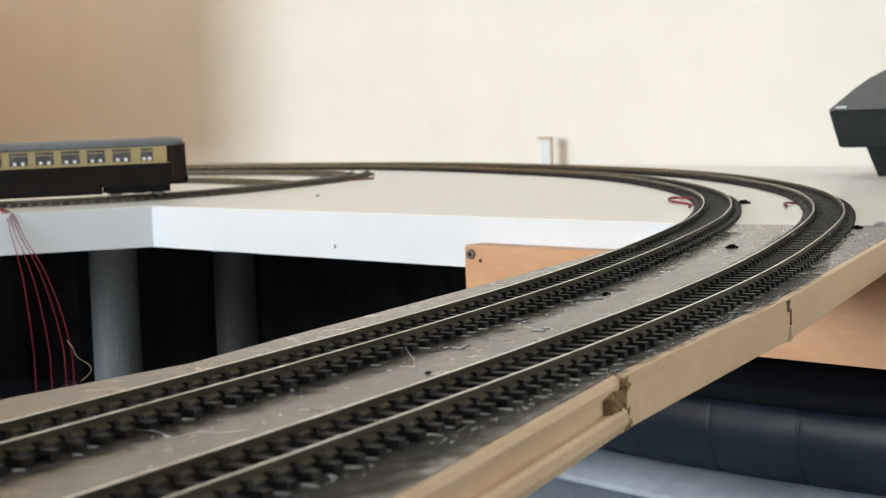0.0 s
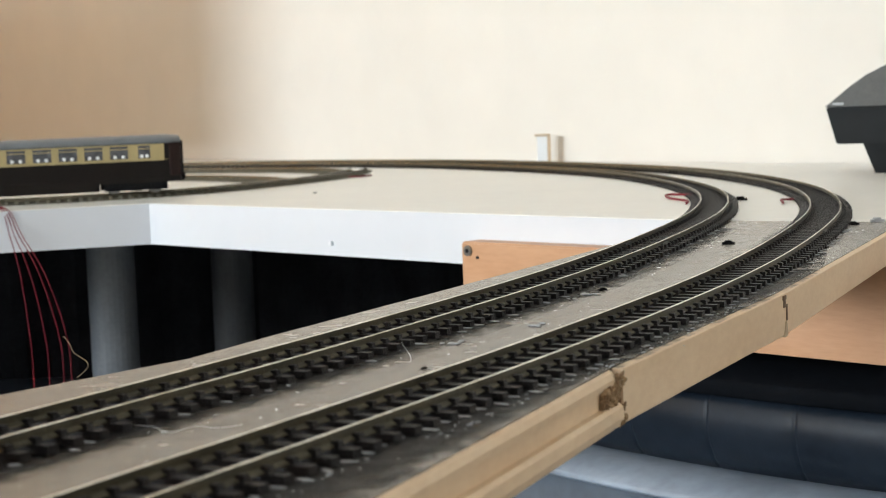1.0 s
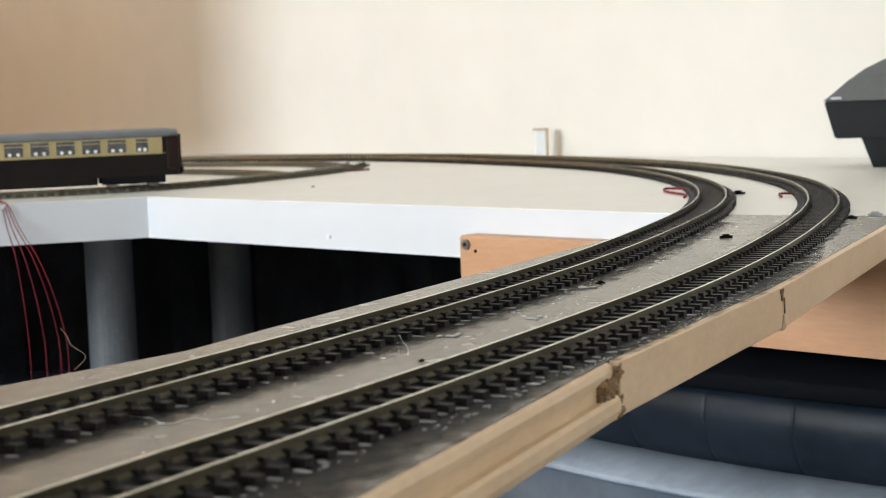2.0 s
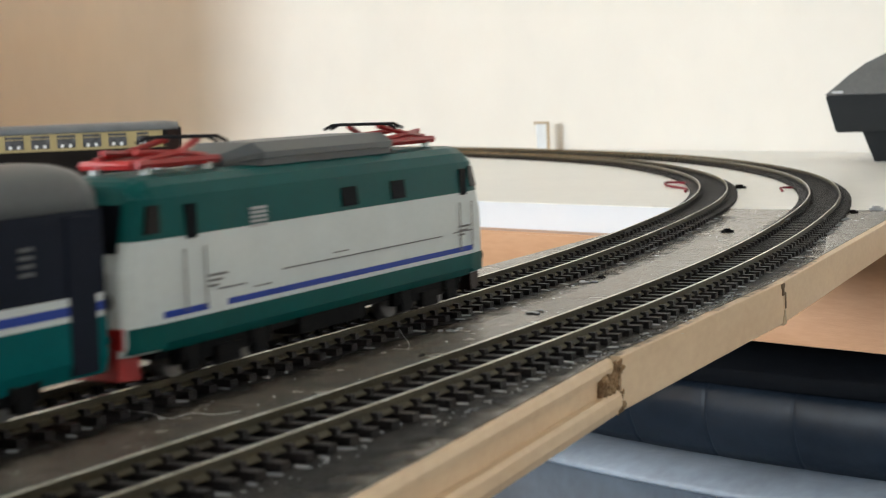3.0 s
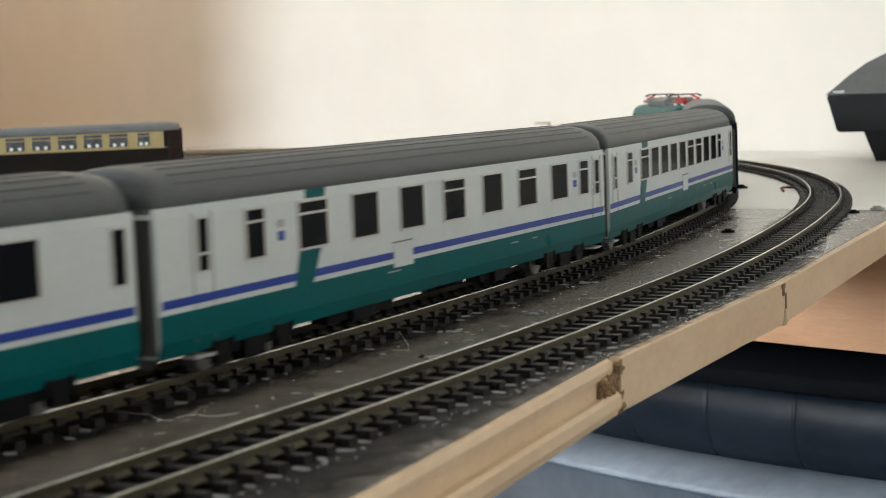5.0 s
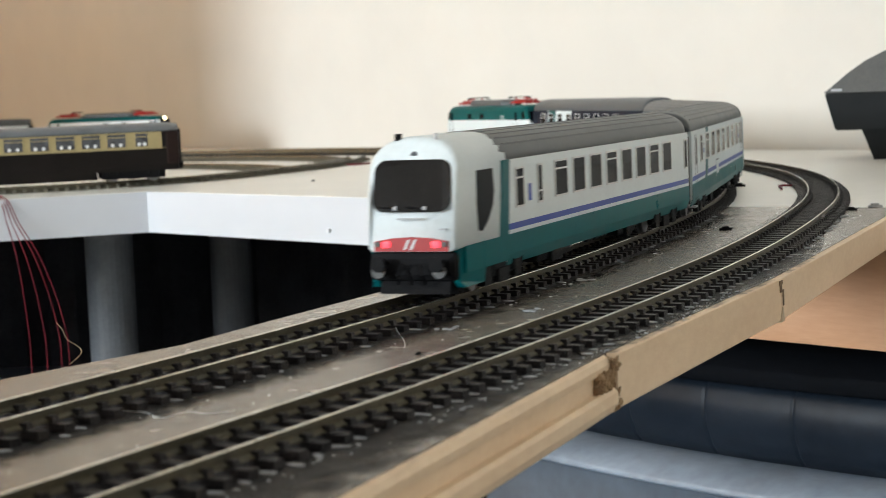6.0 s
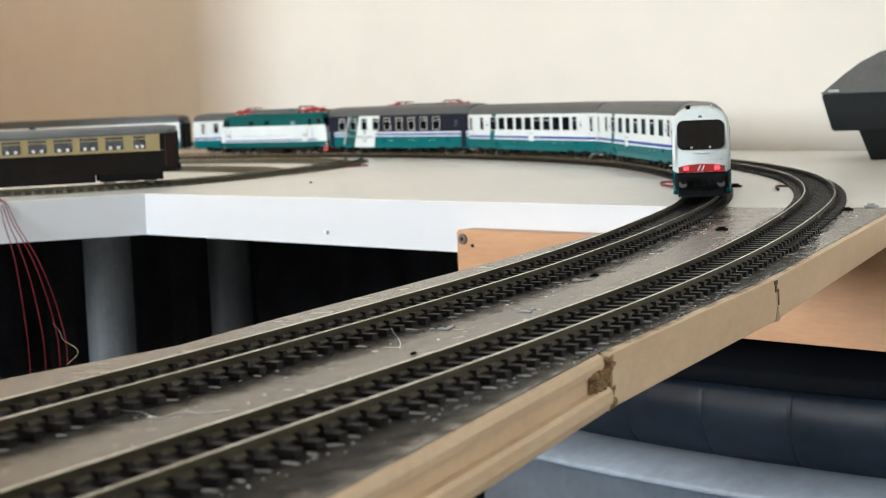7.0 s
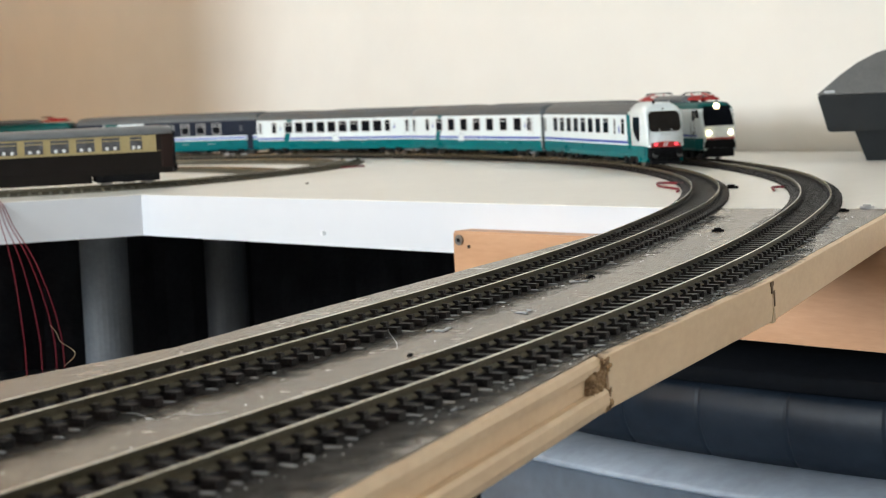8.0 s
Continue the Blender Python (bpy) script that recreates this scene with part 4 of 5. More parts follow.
def pantograph(parent, x, up=0.006, d=1):
    bm = bmesh.new()
    z = 0.0522
    loop = [(x - 0.017, -0.0078, z), (x + 0.017, -0.0078, z), (x + 0.017, 0.0078, z), (x - 0.017, 0.0078, z), (x - 0.017, -0.0070, z)]
    tube(bm, loop, 0.0012)
    p = part("pantograph", bm, M_TRED, parent, "folded red pantograph")
    for s in (-1, 1):
        for k in (-1, 1):
            bm = bmesh.new()
            tube(bm, [(x - k * 0.013, s * 0.0070, z + 0.001), (x, s * 0.0082, z + 0.0022), (x + k * 0.013, s * 0.0050, z + up * (1 if k == d else 0.55))], 0.00085)
            part("arm", bm, M_TRED, p)
    for dx in (-0.006, 0.006):
        bm = bmesh.new()
        tube(bm, [(x + dx, -0.0078, z), (x + dx, 0.0078, z)], 0.0009)
        part("cross_bar", bm, M_TRED, p)
    bm = bmesh.new()
    for dx in (0.011, 0.015):
        tube(bm, [(x + d * dx, -0.0125, z + up - 0.0008), (x + d * dx, -0.0095, z + up + 0.0006), (x + d * dx, 0.0095, z + up + 0.0006), (x + d * dx, 0.0125, z + up - 0.0008)], 0.0005)
    part("collector_bow", bm, M_TUNDER, p, "dark metal collector bow")
    for dx in (-0.013, 0.013):
        for s in (-1, 1):
            bm = bmesh.new()
            cyl(bm, (x + dx, s * 0.0075, z - 0.0018), (0, 0, 1), 0.0012, 0.0028, 10)
            part("insulator", bm, M_TWHITE, p, "white insulator")


def locomotive(label, lit, waist=0.0350, low=0.0150):
    """Electric locomotive, front at +x."""
    ob = thing("electric_locomotive", label, "locomotive")
    L, hw = 0.193, 0.0168
    h = L / 2
    low_prof = [(-0.0155, 0.0085), (0.0155, 0.0085), (hw, 0.0110), (hw, 0.0280), (hw, waist), (-hw, waist), (-hw, 0.0280), (-hw, 0.0110)]
    up_prof = [(hw * 1.004, waist), (0.0163, 0.0445), (0.0150, 0.0474), (0.0126, 0.0491), (0.0095, 0.0498), (-0.0095, 0.0498), (-0.0126, 0.0491), (-0.0150, 0.0474), (-0.0163, 0.0445), (-hw * 1.004, waist)]
    stations = [(0.0, 0.80, 1.0), (0.0012, 0.87, 0.92), (0.0040, 0.925, 0.72), (0.0100, 0.975, 0.35), (0.0200, 1.0, 0.0)]

    def shell(name, prof, mat, label):
        """The body narrows and leans back towards both ends."""
        rings = []
        for e in (-1, 1):
            for d, k, lean in (stations if e < 0 else stations[::-1]):
                ring = []
                for y, z in prof:
                    back = 0.0085 * lean * max(0.0, (z - 0.027) / 0.0228)
                    drop = 0.0022 * lean ** 2 if z > 0.0465 else 0.0
                    ring.append((e * (h - 0.001 - d - back), y * k, z - drop))
                rings.append(ring)
        bm = bmesh.new()
        loft(bm, rings)
        return part(name, bm, mat, ob, label)
    shell("body", low_prof, M_TWHITE, "white painted body")
    shell("upper_body", up_prof, M_LOCOGREEN, "deep sea green upper body and roof")
    for s in (-1, 1):
        bm = bmesh.new()
        side_panel(bm, -h + 0.014, h - 0.014, 0.0105, low, s, 0.0001, hw)
        loft(bm, [[(x, s * y, z) for y, z in ((0.0150, 0.0084), (0.0157, 0.0083), (hw + 0.0001, 0.0106), (0.0160, 0.0106))] for x in (-h + 0.014, h - 0.014)])
        for e in (-1, 1):
            loft(bm, [[(e * (h - d), s * (hw * k + o), z) for o, z in ((-0.001, 0.0088), (0.00012, 0.0092), (0.00012, low), (-0.001, low))] for d, k in ((0.014, 0.998), (0.011, 0.977), (0.005, 0.930), (0.0022, 0.875))])
        part("lower_panel", bm, M_LOCOGREEN, ob, "sea green lower side")
        bm = bmesh.new()
        side_panel(bm, -0.0560, h - 0.013, low + 0.0012, low + 0.0028, s, 0.0001, hw)
        side_panel(bm, -h + 0.014, -0.0645, low + 0.0012, low + 0.0028, s, 0.0001, hw)
        part("blue_stripe", bm, M_TBLUE, ob)
        for x in (0.006, 0.0346):
            bm = bmesh.new()
            y0, y1 = s * (hw - 0.0004), s * (hw + 0.0006)
            a = [(x - 0.0042, 0.0362), (x + 0.0042, 0.0362), (x + 0.0042, 0.0415), (x - 0.0042, 0.0415)]
            loft(bm, [[(u, y0 - s * 0.0006, z) for u, z in a], [(u, y1 - s * 0.0006 * (1 if z > 0.038 else 0), z) for u, z in a]])
            part("side_window", bm, M_TGLASS, ob)
        for x in (-0.0704, 0.0777):
            bm = bmesh.new()
            side_panel(bm, x - 0.0022, x + 0.0022, 0.0342, 0.0425, s, 0.0003, hw)
            part("door_window", bm, M_TGLASS, ob)
            bm = bmesh.new()
            for dx in (-0.0042, 0.0042):
                tube(bm, [(x + dx, s * (hw + 0.0009), 0.0170), (x + dx, s * (hw + 0.0009), 0.0320)], 0.00025)
            part("handrail", bm, M_STEEL, ob)
        for e in (-1, 1):
            bm = bmesh.new()
            q = [(0.0135, 0.0365), (0.0085, 0.0365), (0.0105, 0.0430), (0.0140, 0.0430)]
            loft(bm, [[(e * (h - d), s * (hw * (0.985 if d > 0.012 else 0.962) - (0.0004 if z > 0.04 else 0.0) + o), z) for d, z in q] for o in (-0.0008, 0.0004)])
            part("cab_side_window", bm, M_CABGLASS, ob, "small cab side window")
        bm = bmesh.new()
        side_panel(bm, -0.030, 0.062, 0.0222, 0.0225, s, 0.00025, hw)
        part("body_seam", bm, M_LETTER, ob)
        for x in (-0.060, 0.078):
            bm = bmesh.new()
            for i in range(3):
                side_panel(bm, x - 0.004, x + 0.004 - i * 0.002, 0.0240 - i * 0.0013, 0.0246 - i * 0.0013, s, 0.00018, hw)
            part("small_print", bm, M_LETTER, ob, "tiny unreadable print")
        bm = bmesh.new()
        for i in range(5):
            side_panel(bm, -0.0445, -0.0370, 0.0345 + i * 0.0011, 0.0352 + i * 0.0011, s, 0.0004, hw)
        part("louvre", bm, M_PALE, ob, "pale louvred grille")
        for x0, x1, z in ((-0.060, -0.048, 0.0205), (-0.044, -0.036, 0.0192), (-0.004, 0.004, 0.0238), (0.070, 0.084, 0.0225)):
            bm = bmesh.new()
            side_panel(bm, x0, x1, z, z + 0.0003, s, 0.00025, hw)
            part("door_rail", bm, M_LETTER, ob)
    # ends
    for e in (-1, 1):
        def ex(z):
            return e * (h - 0.001 - 0.0085 * max(0, (z - 0.027) / 0.0228))
        bm = bmesh.new()
        o = [(-0.0134, 0.0296), (0.0134, 0.0296), (0.0134, 0.0350), (0.0118, 0.0462), (-0.0118, 0.0462), (-0.0134, 0.0350)] if lit else [(-0.0122, 0.0325), (0.0122, 0.0325), (0.0108, 0.0435), (-0.0108, 0.0435)]
        loft(bm, [[(ex(z) - e * 0.002, y, z) for y, z in o], [(ex(z) + e * 0.0003, y, z) for y, z in o]])
        part("windscreen", bm, M_TGLASS, ob, "dark cab windscreen")
        bm = bmesh.new()
        box(bm, min(ex(0.01), ex(0.01) - e * 0.008), max(ex(0.01), ex(0.01) - e * 0.008), -0.0140, 0.0140, 0.0100, 0.0155, bevel=0.0006)
        part("buffer_beam", bm, M_TRED if e < 0 else M_TUNDER if lit else M_VESTIBULE, ob, "red buffer beam" if e < 0 else "dark buffer beam")
        bm = bmesh.new()
        x = ex(0.01)
        loft(bm, [[(x - e * 0.007, y, z) for y, z in ((-0.0135, 0.0025), (0.0135, 0.0025), (0.0130, 0.0105), (-0.0130, 0.0105))],
                  [(x + e * 0.0002, y, z) for y, z in ((-0.0125, 0.0030), (0.0125, 0.0030), (0.0125, 0.0105), (-0.0125, 0.0105))]])
        part("snow_plough", bm, M_TRED if e < 0 else M_TUNDER if lit else M_VESTIBULE, ob, "red snow plough" if e < 0 else "dark snow plough")
        if lit:
            bm = boxed(min(x, x + e * 0.0005), max(x, x + e * 0.0005), -0.0130, 0.0130, 0.0122, 0.0176)
            part("lower_front", bm, M_TUNDER, ob, "dark lower front")
            bm = boxed(min(x, x + e * 0.0006), max(x, x + e * 0.0006), -0.0130, 0.0130, 0.0178, 0.0192)
            part("red_band", bm, M_TRED, ob, "narrow red band above the buffer beam")
        buffers(ob, x, e, 0.0128)
        for s in (-1, 1):
            bm = bmesh.new()
            cyl(bm, (ex(0.0215) + e * 0.0004, s * 0.0098, 0.0235 if lit else 0.0215), (1, 0, 0), 0.0021, 0.0016, 14)
            part("headlamp", bm, M_LAMP if lit and e > 0 else M_GREYPL, ob, "lit warm headlamp" if lit and e > 0 else "unlit lamp")
        bm = bmesh.new()
        cyl(bm, (ex(0.0460) + e * 0.0006, 0, 0.0460), (1, 0, 0), 0.0025, 0.0026, 14)
        part("top_lamp", bm, M_LAMP if lit and e > 0 else M_GREYPL, ob, "lit warm top lamp" if lit and e > 0 else "unlit lamp")
    # roof gear
    bm = bmesh.new()
    prof2 = [(-0.0118, 0.0494), (0.0118, 0.0494), (0.0118, 0.0512), (0.0128, 0.0514), (0.0126, 0.0530), (0.0088, 0.0556), (-0.0088, 0.0556), (-0.0126, 0.0530), (-0.0128, 0.0514), (-0.0118, 0.0512)]
    loft(bm, [[(x, y * k, 0.0495 + (z - 0.0495) * k) for y, z in prof2] for x, k in ((-0.040, 0.50), (-0.030, 1.0), (0.040, 1.0), (0.046, 0.7))])
    part("roof_hood", bm, M_TROOF, ob, "dark grey roof hood")
    pantograph(ob, -0.062, 0.0052, 1)
    pantograph(ob, 0.058, 0.0052, -1)
    bm = bmesh.new()
    tube(bm, [(-0.080, 0.003, 0.0518), (-0.030, 0.003, 0.0525)], 0.0006)
    tube(bm, [(0.045, -0.003, 0.0518), (0.082, -0.003, 0.0518)], 0.0006)
    part("roof_cable", bm, M_TRED, ob, "red roof conductor")
    bm = bmesh.new()
    box(bm, -0.082, 0.082, -0.0130, 0.0130, 0.0060, 0.0100)
    box(bm, -0.018, 0.018, -0.0140, 0.0140, 0.0030, 0.0090, bevel=0.0005)
    part("underframe", bm, M_TUNDER, ob, "black underframe")
    for x in (-0.055, 0.055):
        bogie(ob, x, 0.030, 0.0068)
    return ob


white_wins = [(-0.0830 + i * 0.0212, 0.0148, 0.0030 if i in (0, 5, 6) else 0) for i in range(9)]
few_wins = [(-0.0765 + i * 0.0298, 0.0150, 0.0030 if i in (0, 3, 5) else 0) for i in range(7)]
LOCO = locomotive("green and white electric locomotive with red pantographs", False)
NIGHT = night_coach()
COACH_A = white_coach("off-white and sea green passenger coach with ten windows", white_wins + [(0.1048, 0.0088, 0.0030), (-0.1125, 0.0084, 0.0030)], (-0.0830,), (-0.1390, 0.1415))
COACH_B = white_coach("off-white and sea green passenger coach with wide windows", few_wins + [(0.1268, 0.0084, 0.0030), (-0.1060, 0.0084, 0.0030)], (-0.0765,), (-0.1300, 0.1405), (-0.0930, 0.1180), -0.0300)
DRIVING = driving_coach()
LOCO_2 = locomotive("white and green electric locomotive with lit headlamps", True, 0.0440, 0.0190)
FOLLOW = [copy_thing(COACH_B, pose(0, 0, 0)), copy_thing(COACH_A, pose(0, 0, 0)), copy_thing(COACH_A, pose(0, 0, 0))]
for f in FOLLOW:
    tagged(f, "off-white and sea green passenger coach behind the lit locomotive", "coach", "coaches of the second train")


# ---- the brown and cream coach standing on the siding ----
def saloon_coach():
    ob = thing("saloon_coach", "umber and cream vintage saloon coach parked on the siding", "coach")
    L, hw = 0.265, 0.0165
    part("body", long_body(-L / 2, L / 2, [(-0.0160, 0.0080), (0.0160, 0.0080), (hw, 0.012), (hw, 0.0400), (-hw, 0.0400), (-hw, 0.012)]), M_BROWN, ob, "umber lower body")
    for s in (-1, 1):
        bm = bmesh.new()
        side_panel(bm, -L / 2 + 0.013, L / 2 - 0.013, 0.0258, 0.0395, s, 0.0001, hw)
        part("upper_panel", bm, M_COACHCREAM, ob, "cream upper panel")
        for i in range(11):
            x = -0.1030 + i * 0.0206
            w = 0.0148 if i not in (0, 10) else 0.0100
            window(ob, x, 0.0280, 0.0384, w, s, 0.0025, hw, M_COACHCREAM, glass=M_SALOONGLASS)
            for k in (-1, 1):
                bm = bmesh.new()
                cyl(bm, (x + k * w * 0.22, s * (hw + 0.0002), 0.0298), (0, 1, 0), 0.0015, 0.0014, 10)
                part("table_lamp", bm, M_BWHITE, ob, "white lamp shade in the window")
        bm = bmesh.new()
        side_panel(bm, -L / 2 + 0.010, L / 2 - 0.010, 0.0262, 0.0266, s, 0.0003, hw)
        part("waist_line", bm, M_COACHCREAM, ob)
    prof = arc_profile(hw + 0.0003, 0.0398, 0.0470, 12)
    bm = bmesh.new()
    loft(bm, [[(x, y * k, 0.0395 + (z - 0.0395) * k) for y, z in prof] for x, k in ((-L / 2 - 0.001, 0.85), (-L / 2 + 0.008, 1.0), (L / 2 - 0.008, 1.0), (L / 2 + 0.001, 0.85))])
    part("roof", bm, M_COACHROOF, ob, "blue-grey arched roof", smooth=True)
    for e in (-1, 1):
        gangway(ob, e * L / 2, e)
        buffers(ob, e * L / 2, e)
        bogie(ob, e * L * 0.36, 0.034)
    bm = boxed(-0.066, 0.066, -0.0135, 0.0135, 0.0022, 0.0085, bevel=0.0006)
    part("underframe", bm, M_TUNDER, ob, "black underframe")
    for s in (-1, 1):
        bm = boxed(-0.064, 0.064, s * 0.0158 - 0.0006, s * 0.0158 + 0.0006, 0.0026, 0.0110, bevel=0.0004)
        part("valance", bm, M_BROWN, ob, "umber side valance")
    for e in (-1, 1):
        bm = boxed(min(e * (L / 2 - 0.010), e * (L / 2 + 0.0012)), max(e * (L / 2 - 0.010), e * (L / 2 + 0.0012)), -hw - 0.0004, hw + 0.0004, 0.0120, 0.0402, bevel=0.0020)
        part("vestibule", bm, M_VESTIBULE, ob, "reddish brown vestibule end")
    for e in (-1, 1):
        for s in (-1, 1):
            bm = boxed(e * L * 0.36 - 0.026, e * L * 0.36 + 0.026, s * 0.0142 - 0.0012, s * 0.0142 + 0.0012, 0.0022, 0.0088, bevel=0.0006)
            part("bogie_side", bm, M_TUNDER, ob, "black bogie side frame")
    for o in ob.children_recursive:
        if o.data and not o.data.get("sized"):
            o.data["sized"] = 1
            o.data.transform(Matrix.Diagonal((1.05, 1.05, 1.06, 1)))
    return ob


SALOON = saloon_coach()


# ---- small things ----
def park(ob, fn, s, gap):
    a, _ = fn(s - gap / 2)
    b, _ = fn(s + gap / 2)
    c, d = (a + b) / 2, b - a
    ob.matrix_basis = pose(c.x, c.y, RAIL_Z, 0, 0, math.degrees(math.atan2(d.y, d.x)))


park(SALOON, SIDING, 0.913, 0.19)


def controller_box():
    """A black box with a sloping grey lid on a narrower foot."""
    ob = thing("black_desk_unit", "black plastic desk unit with domed grey lid on narrower foot", "electronic device", at=(0.3265, 1.45, 0))
    ob.rotation_euler.z = radians(-22)
    bm = bmesh.new()
    loft(bm, [[(x, y, 0.0255) for x, y in ((0.008, 0), (0.125, 0), (0.125, 0.10), (0.008, 0.10))], [(x, y, 0.0570) for x, y in ((0.0, -0.004), (0.130, -0.004), (0.130, 0.105), (0.0, 0.105))]])
    bmesh.ops.bevel(bm, geom=bm.edges[:], offset=0.0012, segments=2, affect="EDGES")
    part("case", bm, M_BLACKPL, ob, "black plastic case")
    bm = bmesh.new()
    rings = []
    for x, z in ((0.0, 0.0578), (0.004, 0.0605), (0.020, 0.0735), (0.034, 0.0830), (0.050, 0.0905), (0.080, 0.0985), (0.110, 0.1020), (0.130, 0.1030)):
        rings.append([(x, y, zz) for y, zz in ((-0.004, 0.0572), (0.105, 0.0572), (0.105, z), (-0.004, z))])
    loft(bm, rings)
    part("lid", bm, M_GREYPL, ob, "domed dark grey lid")
    bm = bmesh.new()
    box(bm, 0.006, 0.015, -0.0046, -0.0036, 0.0585, 0.0605)
    part("badge", bm, M_PALE, ob, "small pale badge")
    bm = bmesh.new()
    loft(bm, [[(x, y, 0.0) for x, y in ((0.038, 0.012), (0.110, 0.012), (0.110, 0.09), (0.038, 0.09))], [(x, y, 0.0260) for x, y in ((0.029, 0.006), (0.115, 0.006), (0.115, 0.098), (0.029, 0.098))]])
    part("foot", bm, M_BLACKPL, ob, "black tapering foot")


controller_box()


def wall_bracket():
    ob = thing("wall_bracket", "small white metal bracket with raw wood edge near the wall", "bracket", at=(0.1200, 1.972, 0))
    ob.rotation_euler.z = radians(-5)
    bm = boxed(-0.0090, 0.0030, 0.0, 0.004, 0.0, 0.0305, bevel=0.001)
    part("plate", bm, M_BWHITE, ob)
    bm = boxed(0.0030, 0.0062, -0.001, 0.005, 0.0, 0.032, bevel=0.001)
    part("upright", bm, M_WOODPALE, ob, "pale raw wood upright")
    bm = boxed(-0.0120, 0.0062, -0.001, 0.005, 0.0305, 0.0330, bevel=0.001)
    part("cap", bm, M_WOODPALE, ob, "pale raw wood cap")


wall_bracket()


def wire(name, pts, r, mat, label, category="wire"):
    fn, n = [], 0
    v = [Vector(p) for p in pts]
    v = [v[0] * 2 - v[1]] + v + [v[-1] * 2 - v[-2]]
    for a, b, c, d in zip(v, v[1:], v[2:], v[3:]):
        for i in range(8):
            u = i / 8
            fn.append(0.5 * (2 * b + (c - a) * u + (2 * a - 5 * b + 4 * c - d) * u * u + (3 * b - a - 3 * c + d) * u ** 3))
    fn.append(v[-2])
    bm = bmesh.new()
    tube(bm, fn, r, 6)
    return tagged(part(name, bm, mat, smooth=True), label, category)


# red feeder wires hanging over the left-hand edge of the white top
rnd = random.Random(3)
EDGE_Y = 1.372
for i in range(4):
    x = -0.356 + i * 0.0018
    drop = (0.010, 0.020, 0.029, 0.033)[i]
    wire("feeder_wire", [(x - 0.10, EDGE_Y - 0.005, 0.002), (x - 0.03, EDGE_Y + 0.004, 0.0025), (x, EDGE_Y, 0.002), (x + 0.007 + drop * 0.2, EDGE_Y - 0.006, -0.020), (x + 0.010 + drop * 0.6, EDGE_Y - 0.008, -0.050), (x + 0.010 + drop * 1.0, EDGE_Y - 0.006, -0.095), (x + 0.010 + drop * 1.1, EDGE_Y - 0.004, -0.140), (x + 0.008 + drop, EDGE_Y, -0.28)], 0.00040, M_RED_WIRE, "thin red feeder wire hanging over the table edge")
wire("feeder_wire", [(-0.125, 1.725, 0.001), (-0.103, 1.750, 0.0012), (-0.085, 1.757, 0.0012), (-0.073, 1.777, 0.001)], 0.0010, M_RED_WIRE, "short red wire beside the siding")
wire("feeder_wire", [(0.182, 1.185, 0.001), (0.170, 1.215, 0.0016), (0.160, 1.220, 0.0016), (0.1575, 1.19, 0.0012), (0.164, 1.15, 0.0012), (0.160, 1.125, 0.001)], 0.0009, M_RED_WIRE, "looped red wire beside the inner track")
wire("feeder_wire", [(0.232, 1.125, 0.001), (0.222, 1.12, 0.0015), (0.218, 1.095, 0.001)], 0.0008, M_RED_WIRE, "short red wire stub beside the outer track")
wire("loose_hair", [(-0.1045, 0.476, 0.0), (-0.1045, 0.490, 0.0006), (-0.1055, 0.494, 0.0020), (-0.1090, 0.494, 0.0046), (-0.1100, 0.494, 0.0072), (-0.1118, 0.494, 0.0096)], 0.00007, M_WOODPALE, "fine pale fibre curling off the board edge", "fibre")


wire("loose_hair", [(-0.0831, 0.4092, 0.0003), (-0.0746, 0.3965, 0.0006), (-0.0690, 0.3900, 0.0012), (-0.0643, 0.3860, 0.0004), (-0.0590, 0.3905, 0.0008), (-0.0546, 0.3898, 0.0003), (-0.0484, 0.3920, 0.0004)], 0.00006, M_BWHITE, "fine pale hair lying across the grey board", "fibre")
wire("loose_hair", [(-0.0110, 0.4780, 0.0002), (-0.0108, 0.4782, 0.0022), (-0.0124, 0.4790, 0.0045), (-0.0132, 0.4790, 0.0062)], 0.00005, M_BWHITE, "short pale hair standing up from the board", "fibre")


def clip(x, y, turn, size, label, mat=M_TUNDER):
    ob = thing("track_clip", label, "clip", "loose clips and nails on the board", at=(x, y, 0))
    ob.rotation_euler.z = turn
    bm = boxed(-size, size, -size * 0.35, size * 0.35, 0.0, size * 0.35, bevel=size * 0.1)
    part("plate", bm, mat, ob)
    bm = boxed(-size * 0.6, size * 0.4, -size * 0.5, size * 0.2, size * 0.33, size * 0.62, bevel=size * 0.08)
    part("tongue", bm, mat, ob)


clip(0.1365, 0.821, 0.2, 0.0030, "small black plastic track clip lying on the board")
clip(0.0590, 0.644, 0.5, 0.0018, "tiny black scrap lying on the board")
clip(0.2180, 0.909, 0.1, 0.0030, "small black clip at the board joint")
clip(0.2345, 0.924, 0.1, 0.0038, "small pale metal clip at the board joint", M_PALE)
clip(0.2000, 1.150, 0.3, 0.0045, "dark plastic fishplate beside the inner track")
clip(-0.1090, 1.465, 0.9, 0.0018, "tiny dark speck of debris on the white top")
clip(-0.0070, 0.468, 0.9, 0.0011, "tiny dark splinter on the board")
bm = bmesh.new()
cyl(bm, (-0.0800, 1.2285, -0.0244), (-0.737, -0.676, 0), 0.0016, 0.006, 12)
tagged(part("edge_nail", bm, M_BWHITE), "small grey nail head in the white edge strip", "nail")


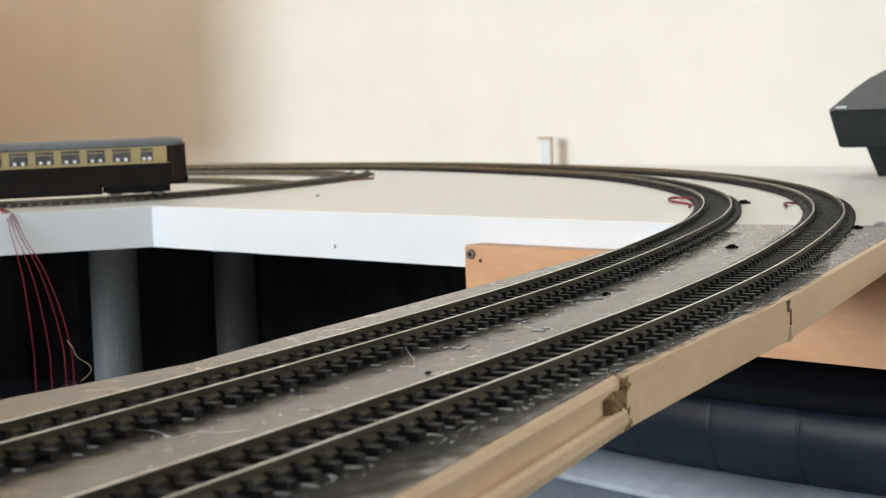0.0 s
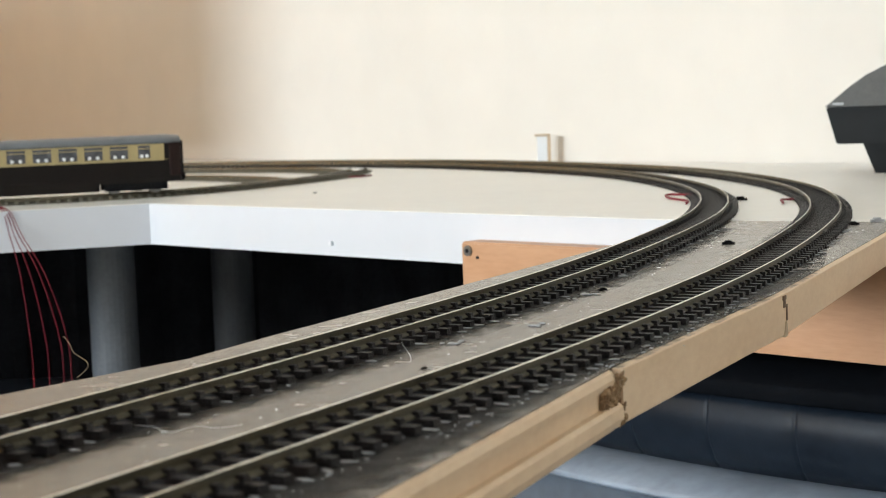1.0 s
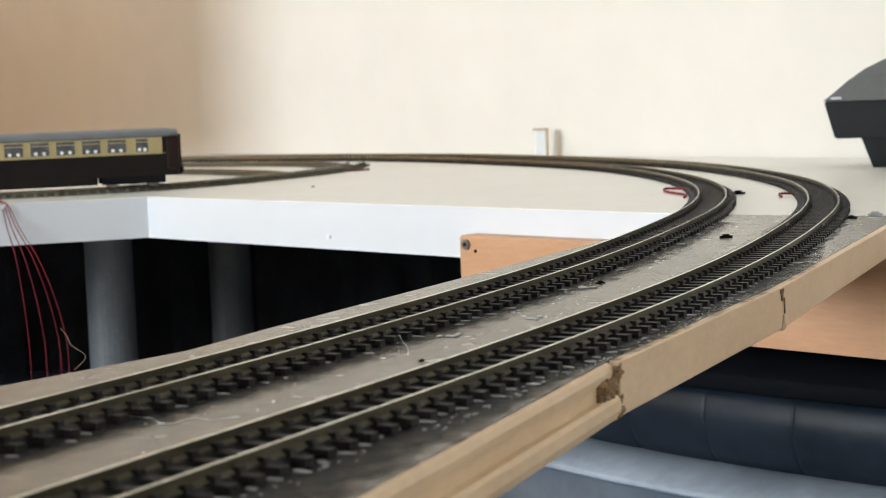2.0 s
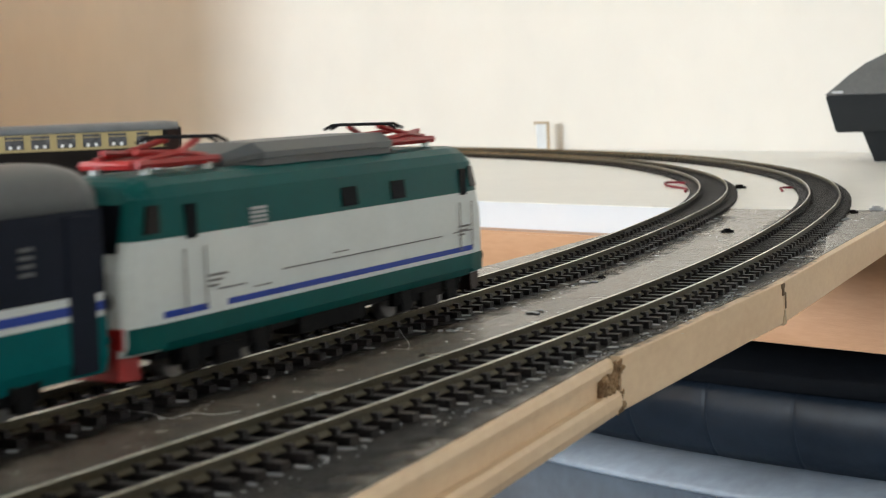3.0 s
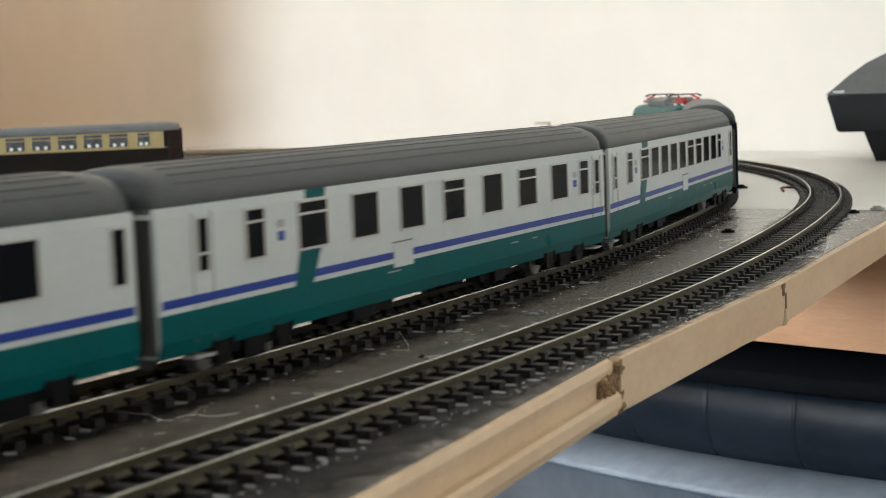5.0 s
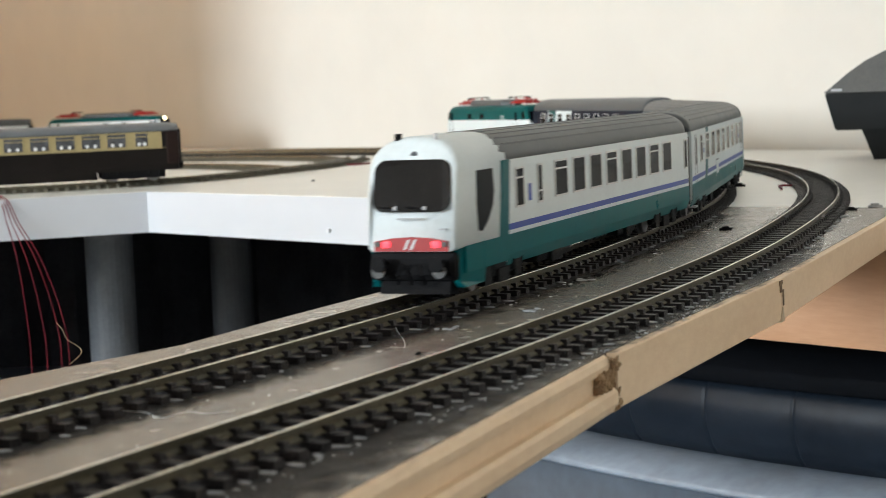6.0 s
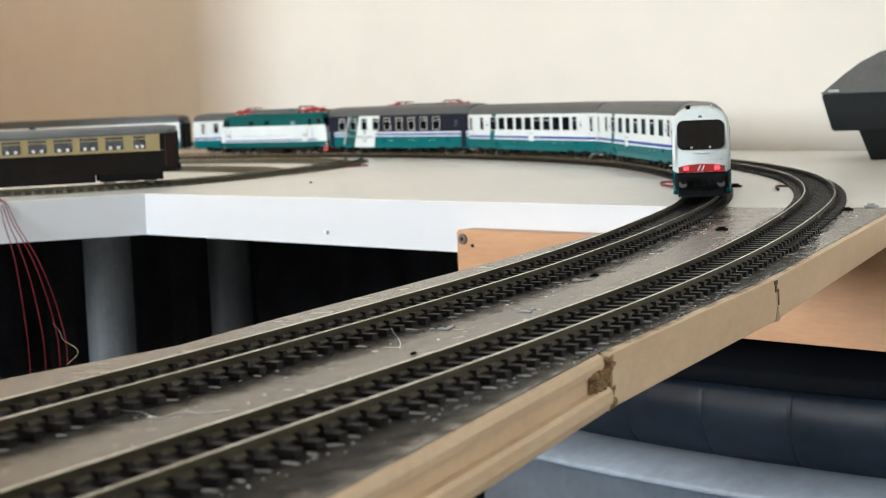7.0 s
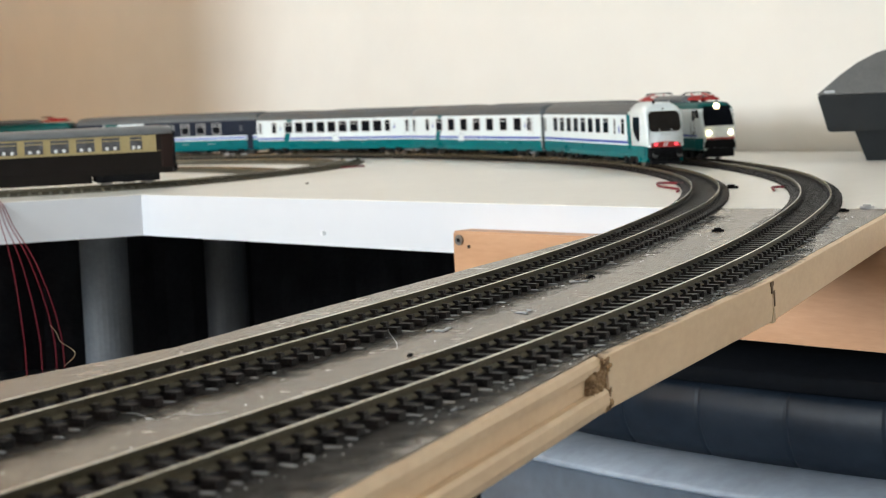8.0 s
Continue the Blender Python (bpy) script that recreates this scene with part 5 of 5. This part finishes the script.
# dust, fluff and paint flecks on the board
def litter():
    rnd = random.Random(21)
    bm = bmesh.new()
    for i in range(380):
        s = rnd.uniform(-0.1, 0.75)
        off = rnd.choice((rnd.gauss(-0.0185, 0.004), rnd.gauss(-GAP - 0.0190, 0.004), rnd.uniform(-0.05, -0.016), rnd.gauss(0.018, 0.003)))
        p, h = on_line(s, off)
        r = rnd.uniform(0.00010, 0.00032) * (1.5 if rnd.random() < 0.08 else 1)
        m = Matrix.Translation((p.x, p.y, r * 0.3)) @ Matrix.Rotation(rnd.random() * 6, 4, "Z") @ Matrix.Diagonal((r * rnd.uniform(1, 3), r, r * 0.35, 1))
        bmesh.ops.create_icosphere(bm, subdivisions=1, radius=1, matrix=m)
    tagged(part("dust_flecks", bm, M_BWHITE), "pale dust flecks scattered beside the tracks", "dust", kind="stuff")
    for k, (s, off, n) in enumerate(((0.245, -0.035, 7), (0.205, -0.024, 6), (0.33, -0.022, 5))):
        p, h = on_line(s, off)
        bm = bmesh.new()
        for i in range(n):
            r = rnd.uniform(0.0006, 0.0013)
            m = Matrix.Translation((p.x + rnd.gauss(0, 0.002), p.y + rnd.gauss(0, 0.002), 0.0003)) @ Matrix.Rotation(rnd.random() * 6, 4, "Z") @ Matrix.Diagonal((r * 1.6, r, 0.0004, 1))
            bmesh.ops.create_icosphere(bm, subdivisions=2, radius=1, matrix=m)
        tagged(part("glue_blob", bm, M_GLUE, smooth=True), "dried translucent glue blob on the board", "glue")


def glue_streaks():
    rnd = random.Random(5)
    bm = bmesh.new()
    for base in (0.0, -GAP):
        s = S_MIN + PITCH * (int((-0.13 - S_MIN) / PITCH) + 0.5)
        while s < 0.62:
            if rnd.random() < (0.75 if base else 0.5):
                p, h = on_line(s + rnd.gauss(0, 0.0006), base - 0.0150 + rnd.gauss(0, 0.0012))
                r = rnd.uniform(0.0008, 0.0015)
                m = Matrix.Translation((p.x, p.y, 0.0003)) @ Matrix.Rotation(h + math.pi / 2 + rnd.gauss(0, 0.25), 4, "Z") @ Matrix.Diagonal((r * rnd.uniform(1.3, 2.6), r * 0.75, 0.00035, 1))
                bmesh.ops.create_icosphere(bm, subdivisions=2, radius=1, matrix=m)
            s += PITCH
    for i in range(90):
        s = rnd.uniform(-0.06, 0.30)
        p, h = on_line(s, -GAP - rnd.uniform(0.0165, 0.0215))
        r = rnd.uniform(0.0002, 0.0006)
        m = Matrix.Translation((p.x, p.y, 0.0003)) @ Matrix.Rotation(rnd.random() * 3, 4, "Z") @ Matrix.Diagonal((r * rnd.uniform(1.2, 2.4), r * 0.7, 0.0003, 1))
        bmesh.ops.create_icosphere(bm, subdivisions=1, radius=1, matrix=m)
    tagged(part("glue_streaks", bm, M_GLUE, smooth=True), "shiny dried glue streaks along the sleeper ends", "glue", kind="stuff")


litter()
glue_streaks()


# ---- what moves ----
GLIDE = [(0.0, -2.515), (2.8, -1.245), (3.2, -1.064), (3.5, -0.922), (4.0, -0.691), (4.3, -0.557), (4.5, -0.467), (4.7, -0.371), (5.8, 0.132), (6.2, 0.320), (6.5, 0.459), (7.0, 0.669), (7.5, 0.879), (8.0, 1.097)]   # tail of the first train
GLIDE_2 = [(0.0, 5.72), (5.8, 2.328), (6.0, 2.215), (6.2, 2.106), (6.5, 1.948), (7.0, 1.684), (8.0, 1.160)]   # front of the second train


def along(table, t):
    for (t0, a), (t1, b) in zip(table, table[1:]):
        if t <= t1:
            return a + (b - a) * (t - t0) / (t1 - t0)
    return table[-1][1]


def stand(s_mid, base, off, backwards=False):
    a, _ = on_line(s_mid - base / 2, off)
    b, _ = on_line(s_mid + base / 2, off)
    c, d = (a + b) / 2, (a - b) if backwards else (b - a)
    return pose(c.x, c.y, RAIL_Z, 0, 0, math.degrees(math.atan2(d.y, d.x)))


def motions():
    times = [i * 0.1 for i in range(81)]
    gap = 0.005
    s = 0.0
    for ob, length, base in ((DRIVING, COACH_L, 0.215), (COACH_B, COACH_L, 0.215), (COACH_A, COACH_L, 0.215), (NIGHT, COACH_L, 0.215), (LOCO, 0.193, 0.11)):
        mid_s = s + length / 2
        walk(ob, [(t, stand(along(GLIDE, t) + mid_s, base, 0.0)) for t in times])
        s += length + gap
    s = 0.0
    for ob, length, base in ((LOCO_2, 0.193, 0.11), (FOLLOW[0], COACH_L, 0.215), (FOLLOW[1], COACH_L, 0.215), (FOLLOW[2], COACH_L, 0.215)):
        mid_s = s + length / 2
        walk(ob, [(t, stand(along(GLIDE_2, t) + mid_s, base, -GAP, True)) for t in times])
        s += length + gap


motions()
